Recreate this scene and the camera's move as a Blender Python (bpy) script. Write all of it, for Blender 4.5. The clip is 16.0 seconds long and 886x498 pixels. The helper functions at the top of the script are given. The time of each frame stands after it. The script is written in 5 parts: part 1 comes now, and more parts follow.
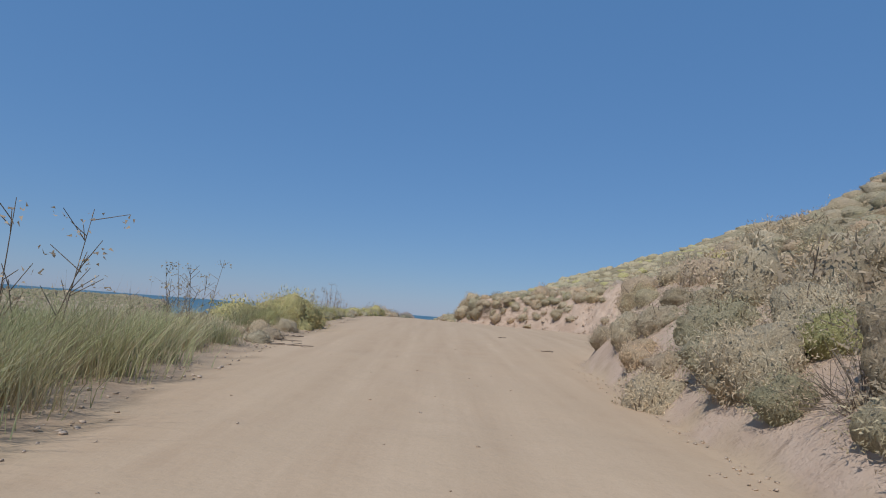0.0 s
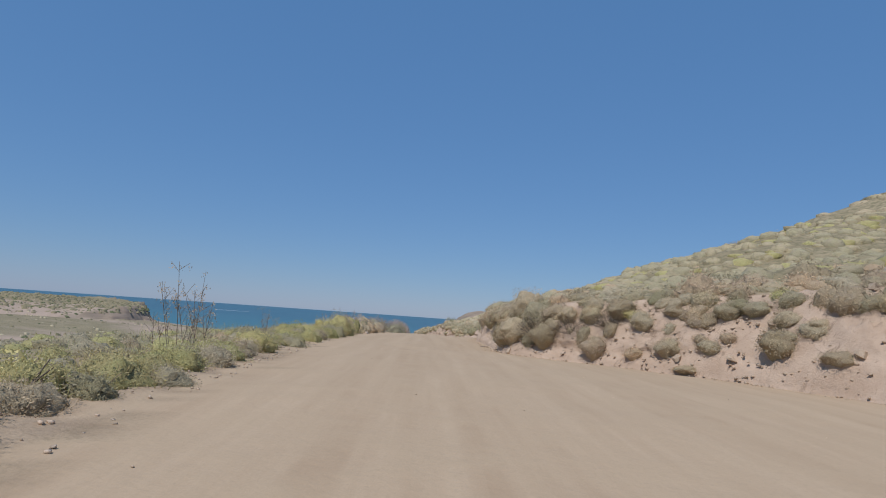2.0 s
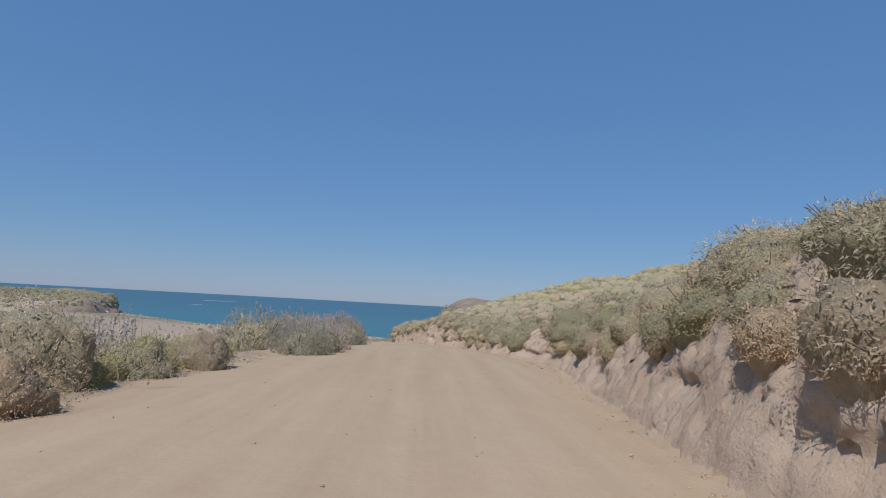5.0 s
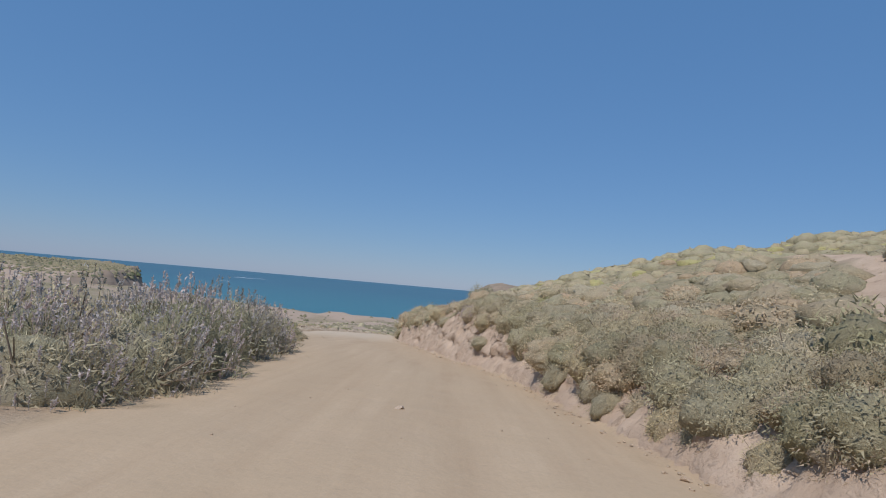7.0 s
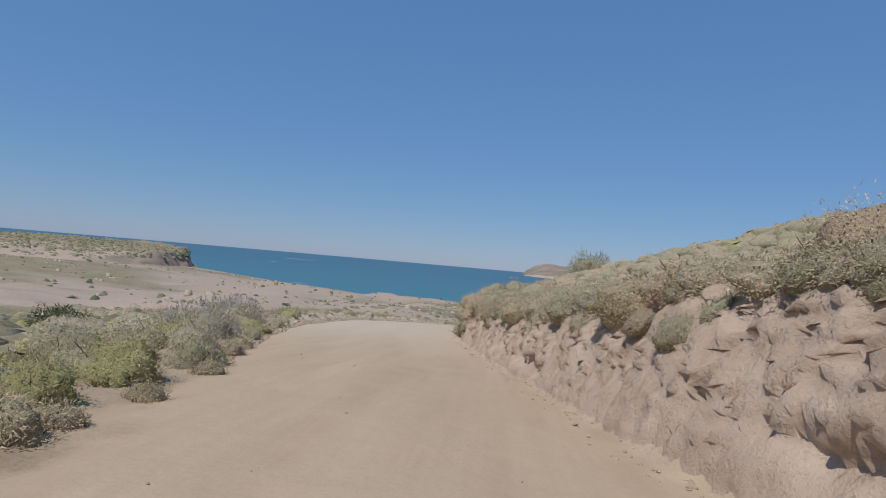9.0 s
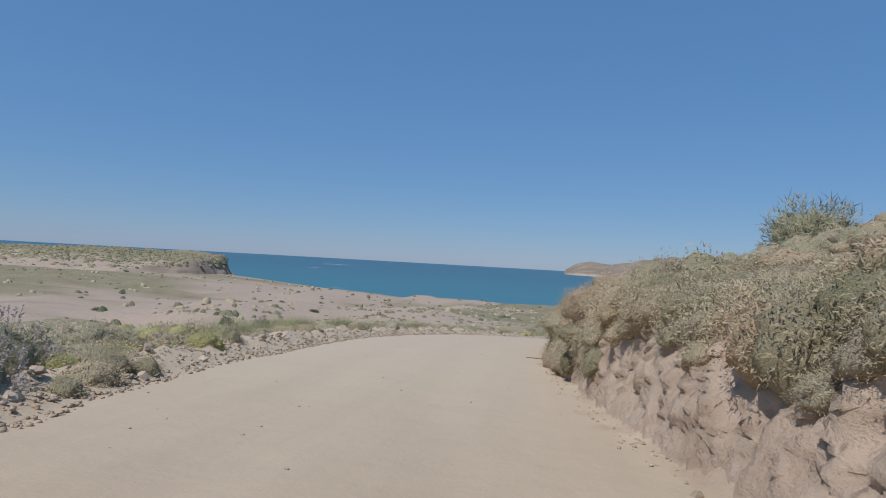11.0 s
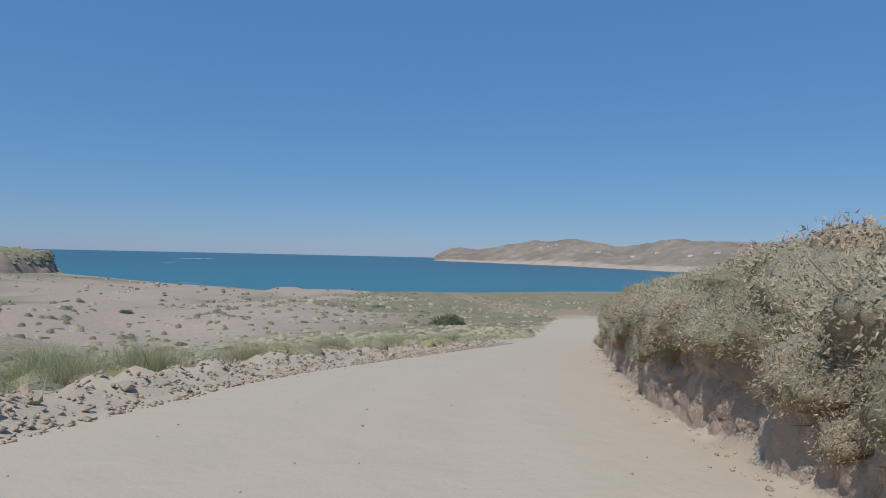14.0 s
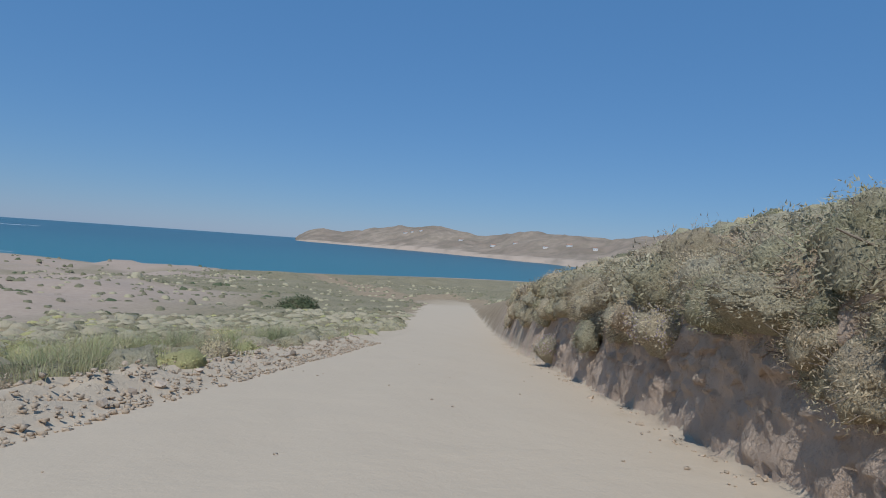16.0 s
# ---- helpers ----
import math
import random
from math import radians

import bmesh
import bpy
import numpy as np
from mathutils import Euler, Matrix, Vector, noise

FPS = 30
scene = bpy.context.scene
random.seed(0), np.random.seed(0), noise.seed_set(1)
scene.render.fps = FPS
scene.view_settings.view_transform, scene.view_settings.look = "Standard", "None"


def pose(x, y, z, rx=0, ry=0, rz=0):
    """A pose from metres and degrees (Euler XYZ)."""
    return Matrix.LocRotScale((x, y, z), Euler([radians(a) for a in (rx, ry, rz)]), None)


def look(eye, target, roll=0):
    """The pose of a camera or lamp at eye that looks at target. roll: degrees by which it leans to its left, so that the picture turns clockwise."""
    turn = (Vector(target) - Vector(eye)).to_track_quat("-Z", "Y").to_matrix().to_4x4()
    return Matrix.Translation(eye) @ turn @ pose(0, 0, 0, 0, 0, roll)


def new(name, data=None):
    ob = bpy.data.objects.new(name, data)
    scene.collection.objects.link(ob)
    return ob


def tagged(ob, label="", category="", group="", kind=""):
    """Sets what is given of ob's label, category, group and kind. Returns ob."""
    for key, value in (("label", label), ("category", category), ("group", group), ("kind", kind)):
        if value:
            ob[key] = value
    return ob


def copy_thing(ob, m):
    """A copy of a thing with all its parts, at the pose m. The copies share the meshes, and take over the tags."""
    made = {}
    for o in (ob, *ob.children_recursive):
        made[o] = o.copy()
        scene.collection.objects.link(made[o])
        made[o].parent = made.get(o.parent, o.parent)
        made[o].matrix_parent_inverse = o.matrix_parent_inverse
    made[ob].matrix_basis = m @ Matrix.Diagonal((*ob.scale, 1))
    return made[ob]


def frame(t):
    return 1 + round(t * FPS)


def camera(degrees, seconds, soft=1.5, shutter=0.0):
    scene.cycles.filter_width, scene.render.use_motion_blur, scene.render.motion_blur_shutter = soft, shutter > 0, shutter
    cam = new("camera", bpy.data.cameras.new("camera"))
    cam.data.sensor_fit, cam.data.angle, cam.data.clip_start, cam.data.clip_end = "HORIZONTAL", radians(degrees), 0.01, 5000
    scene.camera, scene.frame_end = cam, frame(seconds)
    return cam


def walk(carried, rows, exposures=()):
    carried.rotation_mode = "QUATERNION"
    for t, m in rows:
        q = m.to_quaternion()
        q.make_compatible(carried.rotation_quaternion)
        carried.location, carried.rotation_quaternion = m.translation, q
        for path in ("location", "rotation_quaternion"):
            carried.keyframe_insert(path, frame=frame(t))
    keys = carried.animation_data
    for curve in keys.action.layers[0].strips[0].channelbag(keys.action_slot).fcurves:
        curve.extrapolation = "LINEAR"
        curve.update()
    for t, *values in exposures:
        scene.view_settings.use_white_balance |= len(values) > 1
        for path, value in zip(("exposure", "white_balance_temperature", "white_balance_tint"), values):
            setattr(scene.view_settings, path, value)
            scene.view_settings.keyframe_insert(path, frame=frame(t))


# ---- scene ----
# seconds, stops, kelvin, tint: the picture grows a little cooler by the sea
EXPOSURES = [(0, -0.03, 6000, 12), (9, 0.0, 6050, 12), (12.5, 0.0, 5800, 8), (16, -0.09, 5650, 7)]
FOV = 70.99
# seconds, eye, yaw, pitch, roll in degrees
ROWS = [
    (0, 0.035, 0.027, -0.021, -0.12, 5.95, 4.43),
    (0.1, -0.037, 1.220, 0.004, -0.09, 5.96, 4.31),
    (0.2, -0.110, 2.425, 0.012, -0.09, 6.01, 4.21),
    (0.3, -0.180, 3.630, 0.024, -0.09, 6.07, 4.10),
    (0.4, -0.248, 4.834, 0.039, -0.10, 6.13, 4.00),
    (0.5, -0.313, 6.036, 0.058, -0.11, 6.25, 3.92),
    (0.6, -0.395, 7.232, 0.070, -0.17, 6.57, 3.98),
    (0.7, -0.474, 8.425, 0.084, -0.23, 6.94, 4.07),
    (0.8, -0.552, 9.617, 0.101, -0.30, 7.31, 4.16),
    (0.9, -0.628, 10.807, 0.119, -0.36, 7.67, 4.24),
    (1, -0.705, 11.995, 0.142, -0.43, 7.96, 4.30),
    (1.1, -0.744, 13.169, 0.187, -0.44, 7.94, 4.29),
    (1.2, -0.784, 14.341, 0.236, -0.46, 7.84, 4.24),
    (1.3, -0.823, 15.510, 0.285, -0.48, 7.74, 4.19),
    (1.4, -0.860, 16.678, 0.335, -0.49, 7.63, 4.13),
    (1.5, -0.895, 17.842, 0.402, -0.53, 7.47, 4.05),
    (1.6, -0.934, 19.010, 0.429, -0.60, 7.23, 4.08),
    (1.7, -0.971, 20.175, 0.473, -0.68, 6.95, 4.09),
    (1.8, -1.007, 21.339, 0.517, -0.79, 6.63, 4.08),
    (1.9, -1.041, 22.498, 0.559, -0.93, 6.28, 4.06),
    (2, -1.076, 23.661, 0.600, -0.94, 6.07, 4.07),
    (2.1, -1.107, 24.803, 0.617, -0.95, 5.88, 4.04),
    (2.2, -1.138, 25.945, 0.633, -0.96, 5.74, 3.99),
    (2.3, -1.168, 27.085, 0.647, -0.96, 5.69, 3.93),
    (2.4, -1.196, 28.225, 0.660, -0.99, 5.38, 3.91),
    (2.5, -1.224, 29.364, 0.671, -0.97, 5.17, 3.88),
    (2.6, -1.252, 30.534, 0.682, -0.88, 5.05, 3.78),
    (2.7, -1.272, 31.686, 0.692, -1.22, 4.87, 3.65),
    (2.8, -1.288, 32.827, 0.700, -1.65, 4.82, 3.57),
    (2.9, -1.316, 34.009, 0.706, -1.45, 4.52, 3.38),
    (3, -1.336, 35.172, 0.709, -1.44, 4.35, 3.24),
    (3.1, -1.346, 36.304, 0.716, -1.39, 4.20, 3.42),
    (3.2, -1.374, 37.309, 0.716, -1.05, 3.80, 4.10),
    (3.3, -1.360, 38.576, 0.724, -1.58, 4.27, 3.32),
    (3.4, -1.365, 39.715, 0.727, -1.82, 4.45, 3.04),
    (3.5, -1.369, 40.860, 0.724, -1.90, 4.51, 3.00),
    (3.6, -1.363, 42.048, 0.711, -1.97, 4.59, 2.99),
    (3.7, -1.356, 43.243, 0.694, -2.04, 4.70, 2.99),
    (3.8, -1.347, 44.443, 0.677, -2.10, 4.81, 3.00),
    (3.9, -1.336, 45.647, 0.660, -2.16, 4.90, 2.97),
    (4, -1.327, 46.843, 0.665, -2.25, 4.92, 2.86),
    (4.1, -1.318, 48.047, 0.642, -2.33, 4.91, 2.73),
    (4.2, -1.315, 49.246, 0.654, -2.49, 4.85, 2.47),
    (4.45, -1.204, 52.201, 0.625, -2.46, 4.88, 2.50),
    (4.7, -0.950, 55.068, 0.581, -2.26, 4.92, 2.73),
    (4.95, -0.604, 57.853, 0.527, -1.94, 4.96, 3.08),
    (5.2, -0.219, 60.565, 0.467, -1.55, 4.99, 3.52),
    (5.45, 0.154, 63.210, 0.403, -1.13, 5.01, 3.97),
    (5.7, 0.462, 65.795, 0.339, -0.72, 4.99, 4.39),
    (5.95, 0.654, 68.328, 0.279, -0.38, 4.93, 4.72),
    (6.3, 0.629, 71.800, 0.208, -0.10, 4.77, 4.93),
    (6.4, 0.560, 72.816, 0.210, 0.04, 4.51, 4.87),
    (6.5, 0.494, 73.854, 0.196, 0.18, 4.28, 4.85),
    (6.6, 0.426, 74.812, 0.175, 0.31, 4.08, 4.89),
    (6.7, 0.358, 75.764, 0.151, 0.43, 3.89, 4.93),
    (6.8, 0.289, 76.709, 0.126, 0.54, 3.69, 4.98),
    (6.9, 0.220, 77.645, 0.099, 0.61, 3.51, 5.04),
    (7, 0.148, 78.575, 0.071, 0.76, 3.31, 5.04),
    (7.1, 0.088, 79.456, 0.036, 0.83, 3.09, 4.90),
    (7.2, 0.025, 80.337, 0.009, 1.09, 2.70, 4.66),
    (7.3, -0.039, 81.209, -0.024, 1.28, 2.36, 4.44),
    (7.4, -0.104, 82.075, -0.057, 1.43, 2.04, 4.23),
    (7.5, -0.177, 82.926, -0.087, 1.57, 1.77, 4.09),
    (7.6, -0.260, 83.800, -0.135, 1.73, 1.70, 4.20),
    (7.7, -0.351, 84.660, -0.178, 1.89, 1.68, 4.37),
    (7.8, -0.443, 85.515, -0.222, 2.01, 1.65, 4.54),
    (7.9, -0.538, 86.366, -0.267, 2.09, 1.58, 4.73),
    (8, -0.634, 87.211, -0.307, 2.33, 1.58, 4.87),
    (8.1, -0.736, 88.027, -0.356, 2.60, 1.54, 5.01),
    (8.2, -0.840, 88.838, -0.401, 2.87, 1.48, 5.14),
    (8.3, -0.945, 89.645, -0.446, 3.13, 1.42, 5.27),
    (8.4, -1.052, 90.448, -0.492, 3.40, 1.35, 5.40),
    (8.5, -1.160, 91.246, -0.537, 3.67, 1.29, 5.49),
    (8.6, -1.271, 92.024, -0.586, 3.89, 1.31, 5.40),
    (8.7, -1.382, 92.801, -0.634, 4.02, 1.43, 5.27),
    (8.8, -1.496, 93.567, -0.682, 4.44, 1.26, 5.17),
    (8.9, -1.610, 94.332, -0.731, 4.76, 1.19, 5.05),
    (9, -1.725, 95.093, -0.780, 4.95, 1.19, 4.97),
    (9.1, -1.825, 95.793, -0.828, 4.99, 1.29, 4.99),
    (9.2, -1.962, 96.570, -0.878, 5.57, 1.29, 4.91),
    (9.3, -2.082, 97.301, -0.927, 5.97, 1.33, 4.88),
    (9.4, -2.201, 98.026, -0.976, 6.28, 1.38, 4.86),
    (9.5, -2.320, 98.746, -1.025, 6.61, 1.39, 4.84),
    (9.6, -2.444, 99.423, -1.069, 6.98, 1.29, 4.84),
    (9.7, -2.559, 100.125, -1.112, 7.19, 1.44, 4.83),
    (9.8, -2.678, 100.805, -1.154, 7.49, 1.43, 4.81),
    (9.9, -2.797, 101.485, -1.197, 7.90, 1.21, 4.74),
    (10, -2.910, 102.143, -1.236, 7.99, 1.45, 4.77),
    (10.1, -3.012, 102.771, -1.270, 7.99, 1.42, 4.70),
    (10.2, -3.139, 103.434, -1.300, 8.45, 1.31, 4.82),
    (10.45, -3.385, 105.112, -1.404, 8.56, 1.28, 4.63),
    (10.7, -3.561, 106.843, -1.527, 8.57, 1.22, 4.13),
    (10.95, -3.689, 108.624, -1.663, 8.49, 1.13, 3.42),
    (11.2, -3.787, 110.451, -1.809, 8.33, 1.03, 2.60),
    (11.45, -3.878, 112.320, -1.962, 8.10, 0.94, 1.76),
    (11.7, -3.980, 114.227, -2.118, 7.82, 0.87, 1.00),
    (11.95, -4.113, 116.168, -2.272, 7.49, 0.82, 0.41),
    (12.3, -4.393, 118.938, -2.479, 6.98, 0.84, 0.07),
    (12.4, -4.523, 119.753, -2.540, 6.46, 0.76, -0.36),
    (12.5, -4.630, 120.565, -2.605, 5.97, 0.44, -0.79),
    (12.6, -4.724, 121.364, -2.657, 5.47, 0.59, -0.62),
    (12.7, -4.820, 122.131, -2.710, 5.06, 0.83, -0.29),
    (12.8, -4.894, 122.943, -2.763, 4.43, 1.25, 0.05),
    (12.9, -4.986, 123.675, -2.815, 4.15, 1.58, 0.32),
    (13, -5.038, 124.501, -2.869, 3.21, 1.87, 0.75),
    (13.1, -5.085, 125.253, -2.917, 2.46, 1.83, 1.12),
    (13.2, -5.126, 126.002, -2.967, 1.83, 1.70, 1.45),
    (13.3, -5.161, 126.746, -3.016, 1.20, 1.57, 1.78),
    (13.4, -5.190, 127.485, -3.065, 0.57, 1.45, 2.11),
    (13.5, -5.214, 128.217, -3.112, -0.07, 1.31, 2.34),
    (13.6, -5.210, 128.929, -3.171, -0.74, 1.17, 2.21),
    (13.7, -5.202, 129.635, -3.228, -1.41, 1.04, 1.95),
    (13.8, -5.193, 130.345, -3.286, -2.07, 0.88, 1.62),
    (13.9, -5.168, 131.031, -3.342, -2.94, 0.63, 1.51),
    (14, -5.147, 131.729, -3.399, -3.53, 0.53, 1.32),
    (14.1, -5.099, 132.389, -3.451, -4.16, 0.37, 1.17),
    (14.2, -5.048, 133.053, -3.501, -4.71, 0.46, 1.06),
    (14.3, -4.992, 133.712, -3.553, -5.53, 0.24, 1.03),
    (14.4, -4.931, 134.365, -3.606, -6.28, 0.06, 0.96),
    (14.5, -4.866, 135.016, -3.660, -6.97, -0.05, 0.93),
    (14.6, -4.792, 135.679, -3.721, -7.67, -0.13, 1.11),
    (14.7, -4.714, 136.338, -3.783, -8.36, -0.19, 1.34),
    (14.8, -4.632, 136.995, -3.847, -9.04, -0.23, 1.57),
    (14.9, -4.547, 137.649, -3.911, -9.71, -0.23, 1.80),
    (15, -4.457, 138.299, -3.976, -10.42, -0.35, 2.05),
    (15.1, -4.347, 138.917, -4.046, -11.07, -0.42, 2.35),
    (15.2, -4.234, 139.533, -4.117, -11.70, -0.48, 2.66),
    (15.3, -4.119, 140.146, -4.189, -12.33, -0.54, 2.97),
    (15.4, -4.000, 140.756, -4.260, -12.96, -0.59, 3.28),
    (15.5, -3.878, 141.364, -4.335, -13.57, -0.62, 3.56),
    (15.6, -3.748, 141.957, -4.402, -14.08, -0.58, 3.71),
    (15.7, -3.616, 142.548, -4.472, -14.57, -0.51, 3.83),
    (15.8, -3.481, 143.136, -4.541, -15.06, -0.44, 3.95),
    (15.9, -3.344, 143.720, -4.608, -15.55, -0.38, 4.06),
    (16, -3.211, 144.288, -4.657, -16.05, -0.34, 4.14),
]


def eye_pose(x, y, z, yaw, pitch, roll):
    a, b = radians(yaw), radians(pitch)
    ahead = (-math.sin(a) * math.cos(b), math.cos(a) * math.cos(b), math.sin(b))
    return look((x, y, z), (x + ahead[0], y + ahead[1], z + ahead[2]), roll)


cam = camera(FOV, 16.0, 1.0)
walk(cam, [(t, eye_pose(*r)) for t, *r in ROWS], EXPOSURES)

# ---------------------------------------------------------------- world, sun
SUN_EL, SUN_AZ = 57.0, 212.0      # degrees; azimuth clockwise from +y
world = bpy.data.worlds.new("sky")
scene.world = world
world.use_nodes = True
wn = world.node_tree.nodes
sky = wn.new("ShaderNodeTexSky")
sky.sky_type = "NISHITA"
sky.sun_disc = False
sky.sun_elevation = radians(SUN_EL)
sky.sun_rotation = radians(SUN_AZ)
sky.altitude = 600
sky.air_density = 1.15
sky.dust_density = 0.1
sky.ozone_density = 3.4
wn["Background"].inputs["Strength"].default_value = 0.085
haze = wn.new("ShaderNodeMix")      # blue summer haze, the same all round
haze.data_type = "RGBA"
haze.inputs[0].default_value = 0.62
haze.inputs[7].default_value = (1.10, 2.75, 5.5, 1)
world.node_tree.links.new(sky.outputs[0], haze.inputs[6])
world.node_tree.links.new(haze.outputs[2], wn["Background"].inputs["Color"])
sun = new("sun", bpy.data.lights.new("sun", "SUN"))
sun.data.energy = 3.3
sun.data.angle = radians(0.53)
sun.data.color = (1.0, 0.95, 0.88)
az, el = radians(SUN_AZ), radians(SUN_EL)
sun_way = Vector((math.sin(az) * math.cos(el), math.cos(az) * math.cos(el), math.sin(el)))
sun.matrix_world = look(sun_way * 50, (0, 0, 0))

SEA = -28.0


# ---------------------------------------------------------------- materials
def material(name, rough=0.9, spec=0.3):
    m = bpy.data.materials.new(name)
    m.use_nodes = True
    b = m.node_tree.nodes["Principled BSDF"]
    b.inputs["Roughness"].default_value = rough
    b.inputs["Specular IOR Level"].default_value = spec
    return m, m.node_tree, b


def node(tree, kind, **values):
    n = tree.nodes.new(kind)
    for key, value in values.items():
        n.inputs[key.replace("_", " ")].default_value = value
    return n


def noise_at(tree, scale, detail=4.0, rough=0.55, coords="Object", squeeze=None):
    tc = tree.nodes.new("ShaderNodeTexCoord")
    n = node(tree, "ShaderNodeTexNoise", Scale=scale, Detail=detail, Roughness=rough)
    if squeeze:
        mp = tree.nodes.new("ShaderNodeMapping")
        mp.inputs["Scale"].default_value = squeeze
        tree.links.new(tc.outputs[coords], mp.inputs[0])
        tree.links.new(mp.outputs[0], n.inputs["Vector"])
    else:
        tree.links.new(tc.outputs[coords], n.inputs["Vector"])
    return n


def ramp(tree, source, *stops):
    r = tree.nodes.new("ShaderNodeValToRGB")
    e = r.color_ramp.elements
    while len(e) < len(stops):
        e.new(0.5)
    for item, (at, colour) in zip(e, stops):
        item.position = at
        item.color = (*colour, 1) if len(colour) == 3 else colour
    tree.links.new(source, r.inputs[0])
    return r


def mix(tree, factor, a, b, kind="MIX"):
    m = tree.nodes.new("ShaderNodeMix")
    m.data_type = "RGBA"
    m.blend_type = kind
    for slot, value in ((0, factor), (6, a), (7, b)):
        if isinstance(value, bpy.types.NodeSocket):
            tree.links.new(value, m.inputs[slot])
        elif slot == 0:
            m.inputs[0].default_value = value
        else:
            m.inputs[slot].default_value = (*value, 1)
    return m.outputs[2]


def bump(tree, b, source, strength=0.4, distance=0.02, before=None):
    n = node(tree, "ShaderNodeBump", Strength=strength, Distance=distance)
    tree.links.new(source, n.inputs["Height"])
    if before:
        tree.links.new(before.outputs[0], n.inputs["Normal"])
    tree.links.new(n.outputs[0], b.inputs["Normal"])
    return n


def attribute(tree, name):
    a = tree.nodes.new("ShaderNodeAttribute")
    a.attribute_name = name
    return a.outputs["Fac"]


def ground_material():
    """Dust of the track, pink earth of the cuts, dune sand and thin-grown soil, told apart by masks on the ground."""
    m, t, b = material("ground_earth", 0.95, 0.15)
    big, mid, fine = noise_at(t, 0.12, 5), noise_at(t, 1.3, 6, 0.6), noise_at(t, 22, 5, 0.7)
    pale = attribute(t, "pale")
    streak = noise_at(t, 1.0, 5, 0.6, squeeze=(2.2, 0.10, 1))
    road = mix(t, ramp(t, streak.outputs[0], (0.35, (0, 0, 0)), (0.68, (1, 1, 1))).outputs[0], (0.42, 0.298, 0.187), (0.515, 0.382, 0.25))
    road = mix(t, ramp(t, mid.outputs[0], (0.3, (0, 0, 0)), (0.7, (1, 1, 1))).outputs[0], road, (0.468, 0.344, 0.22))
    road = mix(t, ramp(t, fine.outputs[0], (0.30, (0.35, 0.35, 0.35)), (0.50, (0, 0, 0))).outputs[0], road, (0.38, 0.285, 0.18))
    road = mix(t, pale, road, mix(t, 0.75, road, (0.56, 0.45, 0.325)))
    soil = mix(t, ramp(t, mid.outputs[0], (0.32, (0, 0, 0)), (0.66, (1, 1, 1))).outputs[0], (0.30, 0.215, 0.135), (0.42, 0.315, 0.20))
    soil = mix(t, ramp(t, fine.outputs[0], (0.38, (0.6, 0.6, 0.6)), (0.55, (0, 0, 0))).outputs[0], soil, (0.21, 0.16, 0.095))
    earth = mix(t, ramp(t, mid.outputs[0], (0.3, (0, 0, 0)), (0.7, (1, 1, 1))).outputs[0], (0.45, 0.323, 0.225), (0.575, 0.433, 0.315))
    earth = mix(t, ramp(t, fine.outputs[0], (0.30, (0.6, 0.6, 0.6)), (0.44, (0, 0, 0))).outputs[0], earth, (0.34, 0.24, 0.16))
    crack = noise_at(t, 2.4, 7, 0.72, squeeze=(1.0, 2.4, 0.55))
    earth = mix(t, ramp(t, crack.outputs[0], (0.34, (0.6, 0.6, 0.6)), (0.41, (0, 0, 0))).outputs[0], earth, (0.26, 0.18, 0.12))
    sand = mix(t, ramp(t, mid.outputs[0], (0.3, (0, 0, 0)), (0.75, (1, 1, 1))).outputs[0], (0.39, 0.29, 0.215), (0.45, 0.345, 0.26))
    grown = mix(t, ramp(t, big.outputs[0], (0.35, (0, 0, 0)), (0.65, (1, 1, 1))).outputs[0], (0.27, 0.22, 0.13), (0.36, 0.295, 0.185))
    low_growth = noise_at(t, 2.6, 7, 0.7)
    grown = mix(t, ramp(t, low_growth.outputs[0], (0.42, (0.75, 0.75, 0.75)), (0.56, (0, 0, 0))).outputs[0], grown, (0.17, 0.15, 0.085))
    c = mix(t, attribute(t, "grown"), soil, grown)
    c = mix(t, attribute(t, "sand"), c, sand)
    c = mix(t, attribute(t, "cut"), c, earth)
    strata = noise_at(t, 0.5, 5, 0.6, squeeze=(0.15, 0.15, 1.6))
    cliff = mix(t, strata.outputs[0], (0.20, 0.150, 0.110), (0.44, 0.335, 0.25))
    c = mix(t, attribute(t, "rock"), c, cliff)
    c = mix(t, attribute(t, "track"), c, road)
    t.links.new(c, b.inputs["Base Color"])
    crumb = noise_at(t, 11.0, 8, 0.72)
    only = mix(t, attribute(t, "cut"), (0.5, 0.5, 0.5), crumb.outputs[0])
    first = bump(t, b, mid.outputs[0], 0.35, 0.10)
    second = bump(t, b, only, 0.55, 0.04, first)
    bump(t, b, mix(t, attribute(t, "track"), fine.outputs[0], mix(t, 0.55, fine.outputs[0], (0.5, 0.5, 0.5))), 0.5, 0.02, second)
    return m


